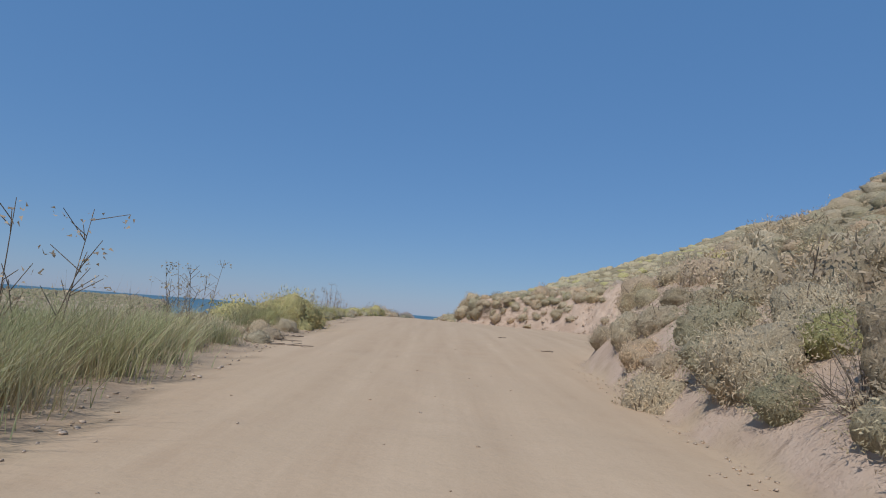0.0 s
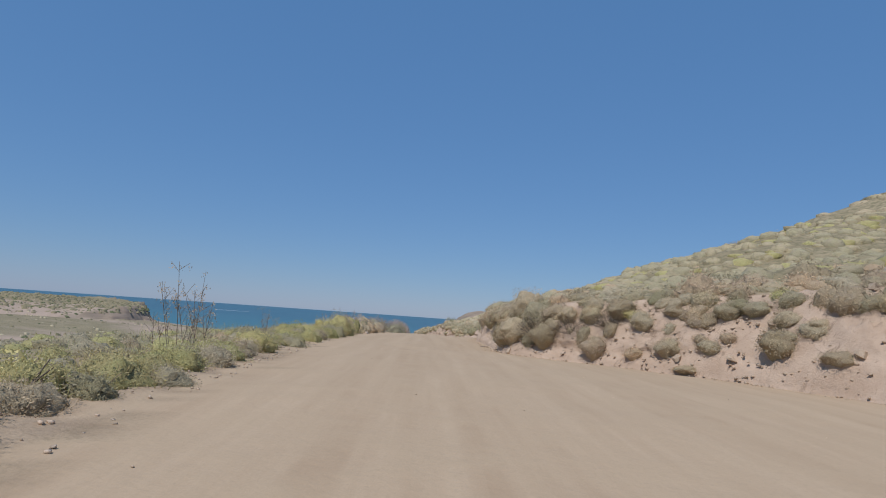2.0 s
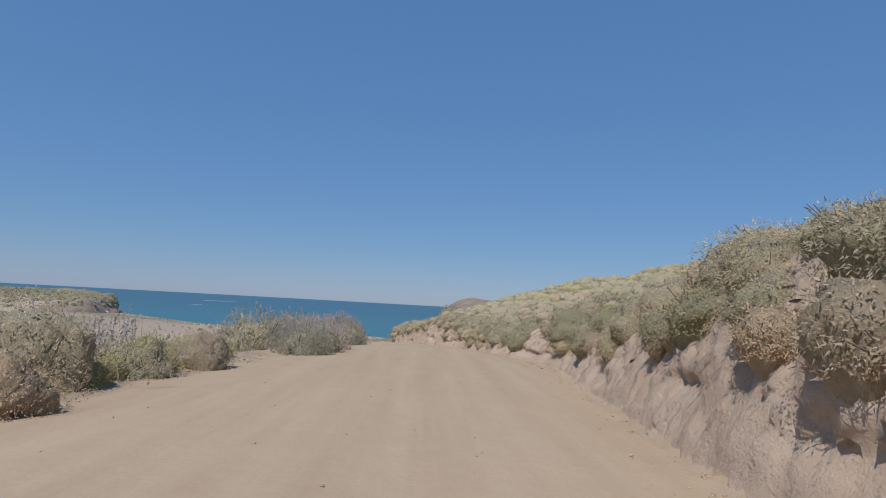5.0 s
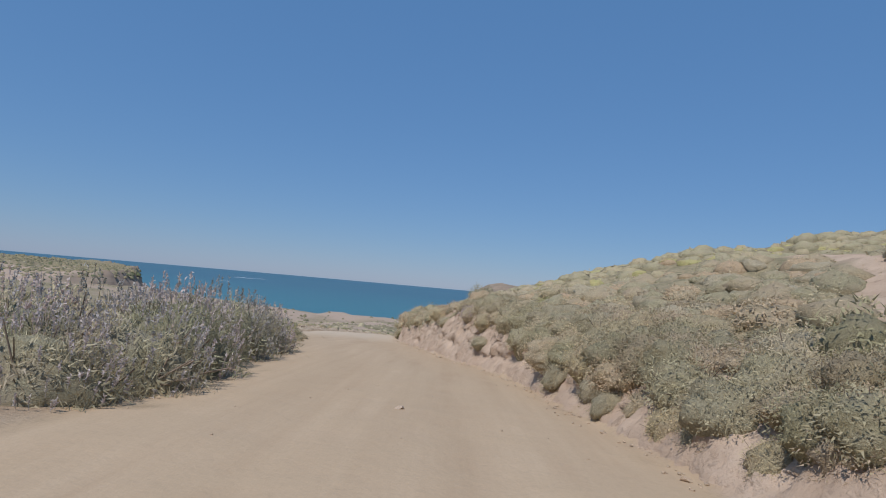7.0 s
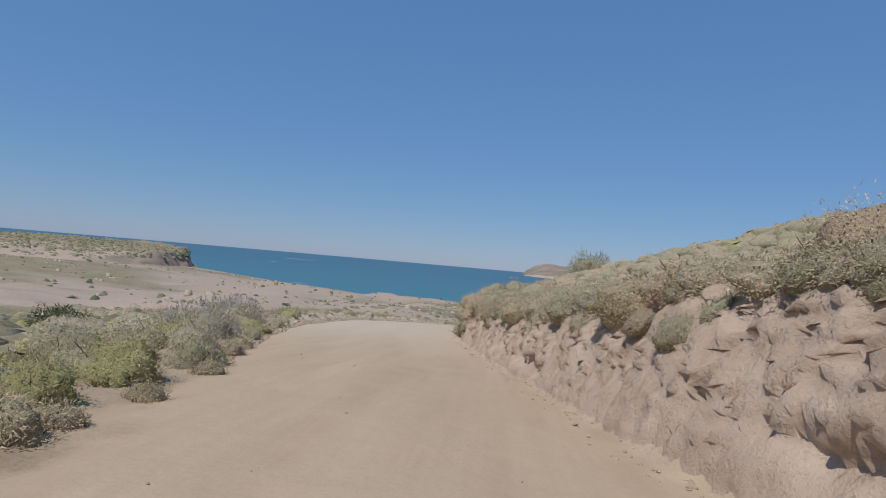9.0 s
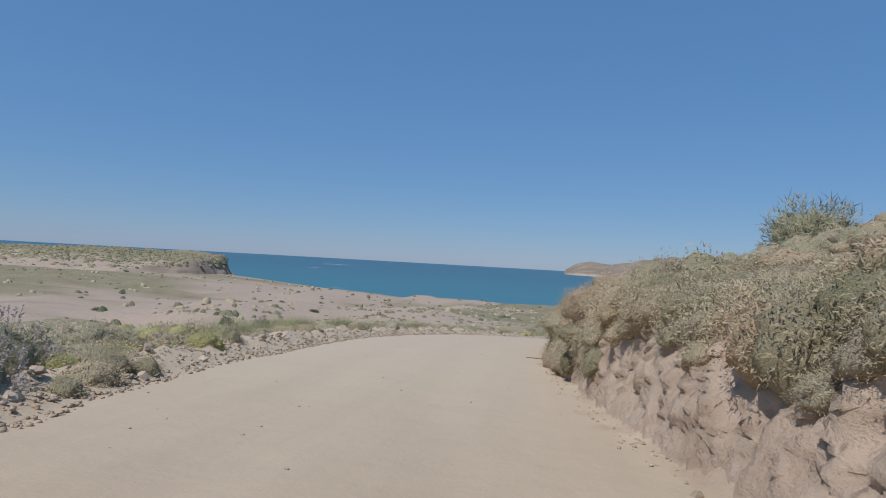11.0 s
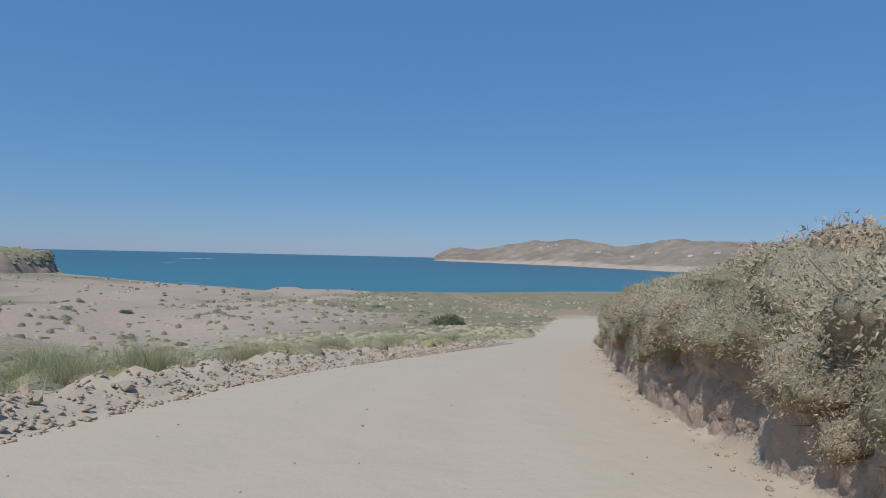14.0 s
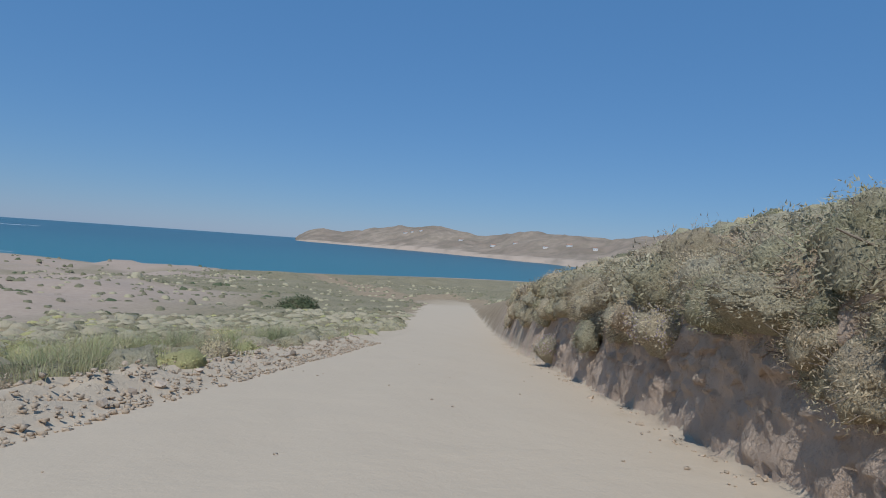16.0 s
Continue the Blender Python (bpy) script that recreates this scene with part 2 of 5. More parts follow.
def leaf_material(name, dark, light, dry, dry_share=0.35, patch=0.9):
    """Small leaves: a colour by plant, by leaf, and dead patches."""
    m, t, b = material(name, 0.75, 0.25)
    info = t.nodes.new("ShaderNodeObjectInfo")
    geo = t.nodes.new("ShaderNodeNewGeometry")
    n = node(t, "ShaderNodeTexNoise", Scale=patch, Detail=3.0)
    t.links.new(geo.outputs["Position"], n.inputs["Vector"])
    c = mix(t, geo.outputs["Random Per Island"], dark, light)
    patches = ramp(t, n.outputs[0], (0.62 - dry_share * 0.5, (0, 0, 0)), (0.72 - dry_share * 0.3, (1, 1, 1)))
    c = mix(t, patches.outputs[0], c, mix(t, geo.outputs["Random Per Island"], [v * 0.7 for v in dry], dry))
    tint = ramp(t, info.outputs["Random"], (0.0, (0.78, 0.80, 0.72)), (0.5, (1.0, 1.0, 1.0)), (1.0, (1.22, 1.12, 1.05)))
    c = mix(t, 1.0, c, tint.outputs[0], "MULTIPLY")
    t.links.new(c, b.inputs["Base Color"])
    thin = t.nodes.new("ShaderNodeBsdfTranslucent")
    t.links.new(c, thin.inputs["Color"])
    both = t.nodes.new("ShaderNodeMixShader")
    both.inputs[0].default_value = 0.30
    t.links.new(b.outputs[0], both.inputs[1])
    t.links.new(thin.outputs[0], both.inputs[2])
    t.links.new(both.outputs[0], t.nodes["Material Output"].inputs["Surface"])
    return m


def mound_material(name, dark, light, dry, deep=1.0):
    """The close inner twigs and leaves of a cushion plant, too fine to tell apart; deep below 1 darkens them as shade
    would.
    """
    m, t, b = material(name, 0.9, 0.1)
    geo = t.nodes.new("ShaderNodeNewGeometry")
    info = t.nodes.new("ShaderNodeObjectInfo")
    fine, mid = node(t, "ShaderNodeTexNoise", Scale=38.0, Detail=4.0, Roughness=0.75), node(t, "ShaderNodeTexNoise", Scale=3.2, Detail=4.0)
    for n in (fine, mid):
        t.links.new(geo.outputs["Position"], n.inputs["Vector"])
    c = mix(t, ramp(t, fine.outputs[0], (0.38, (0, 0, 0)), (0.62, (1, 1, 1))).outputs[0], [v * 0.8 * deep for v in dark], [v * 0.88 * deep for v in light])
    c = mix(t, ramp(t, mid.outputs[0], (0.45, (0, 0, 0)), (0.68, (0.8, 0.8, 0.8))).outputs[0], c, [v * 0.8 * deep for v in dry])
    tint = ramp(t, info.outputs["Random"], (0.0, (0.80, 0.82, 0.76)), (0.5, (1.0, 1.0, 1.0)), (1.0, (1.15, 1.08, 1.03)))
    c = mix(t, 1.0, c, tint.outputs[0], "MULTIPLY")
    t.links.new(c, b.inputs["Base Color"])
    bump(t, b, fine.outputs[0], 1.0, 0.05)
    return m


def plain_material(name, a, bcol, scale=6.0, rough=0.9, relief=0.4, depth=0.02):
    m, t, b = material(name, rough, 0.2)
    n, f = noise_at(t, scale, 5, 0.6), noise_at(t, scale * 9, 4, 0.7)
    c = mix(t, ramp(t, n.outputs[0], (0.3, (0, 0, 0)), (0.7, (1, 1, 1))).outputs[0], a, bcol)
    c = mix(t, ramp(t, f.outputs[0], (0.35, (0.5, 0.5, 0.5)), (0.55, (0, 0, 0))).outputs[0], c, [v * 0.6 for v in a])
    info = t.nodes.new("ShaderNodeObjectInfo")
    c = mix(t, 1.0, c, ramp(t, info.outputs["Random"], (0, (0.8, 0.8, 0.8)), (1, (1.15, 1.12, 1.1))).outputs[0], "MULTIPLY")
    t.links.new(c, b.inputs["Base Color"])
    bump(t, b, f.outputs[0], relief, depth)
    return m


def sea_material():
    m, t, b = material("sea_water", 0.28, 0.5)
    tc = t.nodes.new("ShaderNodeTexCoord")
    sep = t.nodes.new("ShaderNodeSeparateXYZ")
    t.links.new(tc.outputs["Object"], sep.inputs[0])
    far = node(t, "ShaderNodeMapRange")
    far.inputs["From Min"].default_value, far.inputs["From Max"].default_value = 520, 1500
    t.links.new(sep.outputs[1], far.inputs[0])
    patch = noise_at(t, 0.004, 5, 0.6, squeeze=(0.35, 1.0, 1))
    near = mix(t, patch.outputs[0], (0.022, 0.150, 0.150), (0.016, 0.115, 0.128))
    deep = mix(t, patch.outputs[0], (0.009, 0.066, 0.085), (0.012, 0.085, 0.100))
    c = mix(t, far.outputs[0], near, deep)
    t.links.new(c, b.inputs["Base Color"])
    w1 = noise_at(t, 0.22, 4, 0.6, squeeze=(0.5, 1.0, 1))
    bump(t, b, w1.outputs[0], 0.6, 0.6)
    return m


GROUND = ground_material()
foliage_tones = dict(
    shrub=((0.450, 0.390, 0.240), (0.590, 0.515, 0.325), (0.560, 0.465, 0.315), 0.36, 0.9),
    grey_shrub=((0.505, 0.430, 0.290), (0.640, 0.550, 0.375), (0.609, 0.500, 0.328), 0.42, 0.9),
    dry_shrub=((0.504, 0.398, 0.257), (0.640, 0.510, 0.332), (0.578, 0.454, 0.318), 0.5, 0.9),
    green_shrub=((0.452, 0.418, 0.176), (0.640, 0.581, 0.271), (0.578, 0.479, 0.237), 0.3, 0.9),
    heath=((0.490, 0.408, 0.265), (0.630, 0.530, 0.345), (0.588, 0.474, 0.323), 0.45, 0.9),
    dark_bush=((0.085, 0.110, 0.055), (0.170, 0.195, 0.100), (0.20, 0.185, 0.11), 0.15, 0.9),
    grass_blade=((0.27, 0.29, 0.135), (0.47, 0.475, 0.25), (0.55, 0.48, 0.30), 0.35, 1.5),
    grey_green=((0.41, 0.37, 0.235), (0.58, 0.53, 0.355), (0.52, 0.45, 0.33), 0.28, 0.9),
    flower_spike=((0.48, 0.42, 0.40), (0.70, 0.63, 0.60), (0.58, 0.51, 0.43), 0.3, 2.0),
    lilac_bloom=((0.40, 0.32, 0.40), (0.60, 0.48, 0.60), (0.55, 0.46, 0.42), 0.3, 3.0))
SHRUB_LEAF, GREY_LEAF, DRY_LEAF, GREEN_LEAF, HEATH_LEAF, DARK_LEAF, GRASS_LEAF, LAV_LEAF, SPIKE_LEAF, LILAC_LEAF = [leaf_material(k + "_leaf", *v) for k, v in foliage_tones.items()]
foliage_tones["dune_scrub"] = ((0.21, 0.195, 0.115), (0.34, 0.31, 0.19), (0.34, 0.28, 0.19), 0.3, 0.3)
DUNE_LEAF = leaf_material("dune_scrub_leaf", *foliage_tones["dune_scrub"])
outer = {k + "_leaf": mound_material(k + "_cover", *v[:3]) for k, v in foliage_tones.items() if k not in ("grass_blade", "flower_spike", "lilac_bloom")}
# insides a little darker than the covers: shade between leaves, put into the colour
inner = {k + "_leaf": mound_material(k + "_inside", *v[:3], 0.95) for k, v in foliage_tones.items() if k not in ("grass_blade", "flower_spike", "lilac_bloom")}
FOAM = plain_material("sea_foam", (0.72, 0.76, 0.78), (0.82, 0.84, 0.85), 0.6)
PLASTER = plain_material("white_plaster", (0.72, 0.70, 0.66), (0.80, 0.78, 0.74), 0.3)
ROOF_TILE = plain_material("roof_tile", (0.36, 0.20, 0.13), (0.44, 0.26, 0.17), 0.5)
TWIG = plain_material("twig_bark", (0.20, 0.155, 0.11), (0.32, 0.26, 0.195), 9)
STONE = plain_material("rubble_stone", (0.47, 0.37, 0.275), (0.60, 0.49, 0.38), 5)
CLOD = plain_material("earth_clod", (0.45, 0.345, 0.24), (0.57, 0.445, 0.32), 5)
SEAWATER = sea_material()


# ---------------------------------------------------------------- the lie of the land
def table(ys, values, smooth=4.0):
    """A smoothed line through a few knots along the track."""
    at = np.arange(-80, 760, 0.5)
    v = np.interp(at, ys, values)
    n = int(smooth / 0.5)
    k = np.hanning(2 * n + 3)
    v = np.convolve(np.pad(v, n + 1, mode="edge"), k / k.sum(), mode="valid")
    return lambda y: np.interp(y, at, v)


left_edge = table([-80, 0, 12, 22, 35, 50, 62, 73, 80, 90, 96, 103, 111, 119, 130, 137, 143, 150, 157, 165, 181, 240],
                  [-2.7, -2.5, -3.6, -3.7, -4.3, -4.8, -4.9, -4.6, -3.3, -3.3, -4.1, -5.5, -7.7, -9.4, -9.7, -9.0, -7.6, -5.0, -2.4, 0.6, 6.0, 24.0], 2.5)
right_edge = table([-80, 0, 15, 17, 21, 25, 29, 33, 40, 43, 45.5, 57, 64, 76, 85, 93, 97, 103, 111, 118, 125, 131, 136, 140, 145, 155, 165, 181, 240],
                   [2.6, 2.6, 3.5, 4.5, 10.0, 13.0, 12.5, 9.6, 6.4, 4.0, 1.5, 1.8, 2.1, 3.4, 2.4, 1.6, 0.6, -0.6, -1.75, -2.7, -3.1, -2.9, -2.2, -1.75, -0.4, 2.5, 5.6, 11.0, 29.5], 1.5)
track_z = table([-80, 0, 12, 23, 35, 46, 53, 71, 82, 91, 102, 119, 128, 138, 144, 160, 181, 230, 300],
                [-2.4, -1.25, -1.09, -0.68, -0.54, -0.58, -0.65, -1.03, -1.31, -1.77, -2.44, -3.76, -4.35, -5.2, -5.75, -7.55, -9.9, -13.3, -17.5], 5.0)
bank_height = table([-80, 0, 14, 20, 30, 39, 44, 48, 56, 64, 75, 84, 92, 100, 106, 114, 124, 130, 141, 150, 165, 190, 240],
                    [1.0, 1.0, 2.16, 3.7, 3.8, 2.5, 2.0, 1.6, 1.65, 2.3, 1.5, 1.0, 1.3, 1.8, 1.4, 1.35, 1.66, 1.1, 1.3, 1.5, 2.1, 1.88, 0.1], 2.0)
bank_width = table([-80, 0, 14, 20, 30, 39, 44, 48, 56, 64, 75, 84, 92, 100, 106, 114, 121, 130, 141, 150, 165, 190, 240],
                   [2.5, 2.5, 2.5, 3.2, 3.6, 2.6, 1.7, 1.3, 1.1, 1.4, 1.7, 1.5, 1.1, 1.05, 1.0, 0.9, 0.55, 0.4, 0.3, 0.35, 0.7, 1.6, 3.0], 2.0)
hill_slope = table([-80, 0, 12, 18, 26, 34, 47, 60, 70, 78, 90, 100, 107, 115, 125, 132, 140, 150, 160, 175, 190, 240],
                   [0.42, 0.42, 0.557, 0.494, 0.31, 0.264, 0.233, 0.25, 0.387, 0.474, 0.342, 0.236, 0.225, 0.423, 0.37, 0.421, 0.363, 0.4, 0.38, 0.424, 0.21, 0.032], 4.0)
hill_reach = table([-80, 0, 15, 30, 45, 58, 70, 82, 95, 105, 113, 125, 140, 160, 180, 200, 260],
                   [70, 58, 59, 42, 29.5, 29.3, 113, 83, 50, 42, 34, 28, 12, 10, 41, 30, 30], 6.0)
plain_z = table([-80, 0, 60, 120, 160, 181, 230, 300, 400, 500, 560, 620, 760],
                [-3.2, -3.6, -4.6, -6.0, -8.4, -10.2, -13.2, -17.5, -21.6, -24.6, -26.9, -29.5, -34], 12.0)
berm_height = table([-80, 90, 104, 116, 124, 150, 165, 185], [0.06, 0.06, 0.12, 0.16, 0.22, 0.22, 0.15, 0.0], 4.0)


def step(a, b, v):
    s = np.clip((v - a) / (b - a), 0, 1)
    return s * s * (3 - 2 * s)


def waves(x, y, scale, seed, rounds=4):
    """Smooth random relief from turned sine sums, about -1 to 1."""
    r = np.random.RandomState(seed)
    total, gain = 0 * x, 1.0
    for k in range(rounds):
        for _ in range(4):
            a, p = r.uniform(0, 2 * np.pi, 2)
            f = 2 ** k * r.uniform(0.8, 1.25) * 2 * np.pi / scale
            total = total + gain * 0.35 * np.sin(f * (np.cos(a) * x + np.sin(a) * y) + p + 1.3 * np.sin(f * 0.37 * (np.sin(a) * x - np.cos(a) * y) + 2 * p))
        gain *= 0.5
    return total


def lowland(x, y):
    """The dune valley, the beach and the headland that shuts the bay."""
    z = plain_z(y + 55 * step(170, -20, x) * step(300, 470, y)) - 0.045 * np.clip(-x - 10, 0, 110) * step(470, 330, y)
    z = z + step(130, 190, y) * step(560, 480, y) * (0.55 * waves(x, y, 34, 3) + 0.9 * waves(x, y, 90, 4)) * (1 + 1.1 * step(-12, -50, x))
    z = z + step(300, 420, y) * step(530, 470, y) * 1.0 * waves(x, y, 26, 5)
    soft = step(-90, -260, x) * step(240, 400, y) * step(600, 520, y)
    return z + (-16 - z) * 0.8 * soft


def headland_z(x, y):
    """The flat-topped headland that shuts the bay, with its broken end; far below the sea elsewhere."""
    edge = np.interp(y, [340, 440, 500, 554, 640], [-146, -188, -206, -223, -275])
    width = np.interp(y, [340, 440, 500, 540], [120, 50, 24, 17])
    e = step(0, 1, (edge - x + 5 * waves(x, y, 46, 8, 3)) / width)
    f = step(325, 515, y) ** 0.85 * step(655, 636, y + 8 * waves(x, y, 50, 9, 2))
    top = -9.0 + 1.0 * waves(x, y, 110, 6) + 2.8 * step(-272, -292, x) * step(-370, -310, x)
    return -31.0 + (top + 31.0) * e * f + 0.8 * waves(x, y, 30, 10) * e


def path_gap(x, y):
    """How far a place lies from the little footpath up the slope."""
    c = 3.4 + (y - 80) * 0.42 + 0.35 * np.sin(y * 0.5)
    return np.abs(x - c) + np.where((y < 79) | (y > 106), 9.0, 0.0)


def ground_z(x, y):
    """Height of the ground at a place."""
    x, y = np.asarray(x, float), np.asarray(y, float)
    xl, xr, zr = left_edge(y), right_edge(y), track_z(y)
    u, v = xl - x, x - xr
    low = lowland(x, y)
    verge = zr + berm_height(y) * np.exp(-((u - 0.8) / 0.55) ** 2) * (1 + 0.3 * waves(x, y, 2.0, 11) + 0.5 * waves(x, y, 0.6, 17, 2)) - 0.05 * np.clip(u - 1.4, 0, 40)
    left = verge + (low - verge) * step(2.5, 38, u) + 0.10 * waves(x, y, 5, 12) * step(0.6, 4, u)
    hb, wb, reach = bank_height(y), bank_width(y), hill_reach(y)
    s = np.clip(v / wb, 0, 1)
    face = hb * (1 - (1 - s) ** 1.7)
    beyond = np.clip(v - wb, 0, None)
    hill = hill_slope(y) * reach * (1 - np.exp(-beyond / reach))
    hill = hill * (1 + 0.12 * waves(x, y, 18, 13, 2)) + step(0, 6, beyond) * step(22, 9, beyond) * 0.16 * waves(x, y, 4.2, 14, 2)
    fade = step(170, 260, y)
    right = zr + face + hill
    right = right + (low - right) * fade * step(0, 20, v)
    crown = 0.07 * (1 - ((x - (xl + xr) / 2) / np.maximum((xr - xl) / 2, 1)) ** 2) - 0.03 * np.exp(-(((x - (xl + xr) / 2 + 0.9) / 0.35) ** 2)) - 0.03 * np.exp(-(((x - (xl + xr) / 2 - 0.9) / 0.35) ** 2))
    track = zr + np.clip(crown, 0, 0.1) * step(170, 150, y) + 0.012 * waves(x, y, 3.4, 15, 2)
    far = step(225, 265, y)
    track = track + (low - track) * far
    z = np.where(u > 0, left, np.where(v > 0, right, track))
    return z + (low - z) * step(205, 262, y)


def mesh_object(name, verts, faces, mat, parent=None, smooth=False, label="", second=None, from_face=0):
    me = bpy.data.meshes.new(name)
    verts, faces = np.asarray(verts, np.float32), np.asarray(faces, np.int32)
    me.vertices.add(len(verts))
    me.vertices.foreach_set("co", verts.ravel())
    k = faces.shape[1]
    me.loops.add(faces.size)
    me.loops.foreach_set("vertex_index", faces.ravel())
    me.polygons.add(len(faces))
    me.polygons.foreach_set("loop_start", np.arange(0, faces.size, k, dtype=np.int32))
    me.update(calc_edges=True)
    if smooth:
        me.polygons.foreach_set("use_smooth", np.ones(len(faces), bool))
    me.materials.append(mat)
    if second:
        me.materials.append(second)
        me.polygons.foreach_set("material_index", (np.arange(len(faces)) >= from_face).astype(np.int32))
    ob = new(name, me)
    if parent:
        ob.parent = parent
    if label:
        ob["label"] = label
    return ob


def grid_faces(rows, cols):
    a = np.arange(rows - 1)[:, None] * cols + np.arange(cols - 1)[None]
    return np.stack([a, a + 1, a + cols + 1, a + cols], -1).reshape(-1, 4)


undercut = table([-80, 48, 50, 57, 59, 240], [0, 0, 0.45, 0.45, 0, 0], 0.6)


def build_cut():
    """The crumbling earth face above the track, with clefts, clods, ledges and hollows under its rim, and the fallen slope before it."""
    ys = np.concatenate([np.arange(15.5, 46, 0.11), np.arange(46, 159.5, 0.08)])
    sv = np.linspace(-0.03, 1.03, 38)
    y, s = np.meshgrid(ys, sv, indexing="ij")
    wide = bank_width(y)
    x = right_edge(y) + wide * s
    z = ground_z(x, y)
    body = np.clip(np.sin(np.pi * np.clip(s, 0, 1)), 0, 1)
    ends = step(15.5, 19, y) * step(159.5, 156, y)
    gentle = step(1.8, 3.2, wide)
    rough, drop, foot = np.zeros_like(x), np.zeros_like(x), np.zeros_like(x)
    for a, b in np.ndindex(*x.shape):
        p = Vector((x[a, b] * 0.6, y[a, b], z[a, b]))
        gully = max(0.0, 1 - abs(noise.noise(Vector((p.y * 1.3 + 0.3 * noise.noise(p * 1.5), p.z * 0.45, 7.7)))) * 6.0)
        crumb = noise.fractal(p * 4.2, 0.45, 2.2, 5)
        clod = noise.voronoi(p * 2.6 + Vector((0, 0, 0.4 * crumb)))[0][0]
        flute = noise.fractal(Vector((p.y * 5.5, p.z * 1.1, 3.1)), 0.7, 2.1, 3)
        rough[a, b] = 0.08 * gully + 0.09 * noise.fractal(p * 0.9, 1.0, 2.1, 3) + 0.085 * crumb + 0.035 * (clod - 0.45) + 0.045 * flute + 0.08 * noise.fractal(p * 10.0, 0.5, 2.2, 3)
        drop[a, b] = 0.06 * crumb + 0.10 * noise.fractal(p * 1.3 + Vector((9, 3, 1)), 0.6, 2.2, 4)
        foot[a, b] = max(0.0, noise.noise(Vector((p.y * 0.45, 2.2, 5.5))) + 0.1)
    ledge = np.exp(-((s - 0.16 - 0.05 * np.sin(y * 0.7)) / 0.05) ** 2) * np.clip(foot * 3, 0, 1) * step(119, 115, y)
    x = x + (body ** 0.4 * rough + 0.16 * ledge) * ends * (1 - 0.6 * gentle) + undercut(y) * step(1.0, 0.72, s) * step(0.08, 0.2, s) + 0.10 * (1 - ends)
    crag = np.where(gentle > 0, waves(x, y, 3.4, 27, 4), 0)
    z = z + (drop + gentle * (1.8 * np.minimum(rough, 0.3) + 0.34 * crag)) * body ** 0.6 * ends
    z = np.where(s <= 0, z - 0.12, z)
    ob = mesh_object("cut_bank", np.stack([x, y, z], -1).reshape(-1, 3), grid_faces(*x.shape), GROUND)
    values = dict(rock=0 * x, sand=0 * x, grown=0 * x, cut=np.ones_like(x), track=0 * x, pale=0 * x)
    for name, v in values.items():
        a = ob.data.attributes.new(name, "FLOAT", "POINT")
        a.data.foreach_set("value", v.ravel().astype(np.float32))
    return tagged(ob, "crumbling pinkish-tan earth bank cut beside the track", "earth bank", kind="structure")


def build_ground():
    ys = np.concatenate([np.arange(-60, -6, 3.0), np.arange(-6, 168, 0.33), 168 + np.cumsum(np.geomspace(0.35, 16, 125))])
    ys = ys[ys < 700]
    out = np.concatenate([np.arange(0, 2.4, 0.12), 2.4 + np.cumsum(np.geomspace(0.15, 40, 62))])
    face = np.linspace(0, 1, 20)
    beyond = np.cumsum(np.concatenate([np.geomspace(0.18, 0.8, 24), np.geomspace(0.8, 40, 42)]))
    across = np.linspace(0, 1, 27)[1:-1]
    y = ys[:, None]
    xl, xr, wb = left_edge(y), right_edge(y), bank_width(y)
    x = np.concatenate([xl - out[::-1][None], xl + (xr - xl) * across[None], xr + wb * face[None], xr + wb + beyond[None]], 1)
    y = np.broadcast_to(y, x.shape)
    z = ground_z(x, y)
    # crumbling cut: clefts and ledges worked into the face
    v = x - right_edge(y)
    s = np.clip(v / bank_width(y), 0, 1)
    x = x + np.where((y > 44) & (y < 160) & (v > 0) & (s < 1), 0.36 * np.sin(np.pi * np.clip(s, 0, 1)) + undercut(y) * step(1.0, 0.8, s) * step(0.06, 0.18, s), 0)
    z = z - np.where((v > 0) & (s < 1), 0.75 * np.sin(np.pi * s) ** 0.7, 0) * step(17, 20, y) * step(48, 45, y)
    ob = mesh_object("ground", np.stack([x, y, z], -1).reshape(-1, 3), grid_faces(*x.shape), GROUND, smooth=True)
    xf, yf = x.ravel(), y.ravel()
    u, v = left_edge(yf) - xf, xf - right_edge(yf)
    ragged = 0.22 * waves(xf, yf, 1.1, 31)
    far = step(262, 225, yf)
    rim = 1.5 * step(102, 112, yf)
    track = step(0.30 + rim, -0.15 + rim, u + 2 * ragged) * step(0.25, -0.20, v + ragged) * far
    cut = step(-0.15, 0.2, v + ragged) * step(1.25, 0.85, v / bank_width(yf) + 0.25 * waves(xf, yf, 2.4, 32)) * step(190, 165, yf)
    cut = np.maximum(cut, step(0.75, 0.35, path_gap(xf, yf) + ragged) * step(-0.2, 0.3, v))
    cut = np.maximum(cut, (0.35 + 0.6 * step(98, 110, yf)) * step(1.7, 0.4, u + ragged * 2) * step(-0.1, 0.2, u)) * step(200, 175, yf)
    rock = 0 * xf
    sand = step(16, 42, u) * step(110, 190, yf) * step(0.0, 0.5, waves(xf, yf, 120, 33, 3) + 0.9 * step(-15, -70, xf) - 0.5 * step(-40, 20, xf)) * step(-215, -170, xf + 0.2 * (yf - 400) + 25 * waves(xf, yf, 60, 34))
    sand = np.maximum(sand, step(548, 566, yf) * (lowland(xf, yf) < -25))
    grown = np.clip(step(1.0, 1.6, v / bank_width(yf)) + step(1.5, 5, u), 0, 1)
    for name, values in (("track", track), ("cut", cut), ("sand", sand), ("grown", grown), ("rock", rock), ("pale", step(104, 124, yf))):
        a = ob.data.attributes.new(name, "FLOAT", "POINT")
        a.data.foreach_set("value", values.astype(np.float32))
    return tagged(ob, "dusty tan earth track with cut banks and dune sand", "ground", kind="structure")


build_ground()
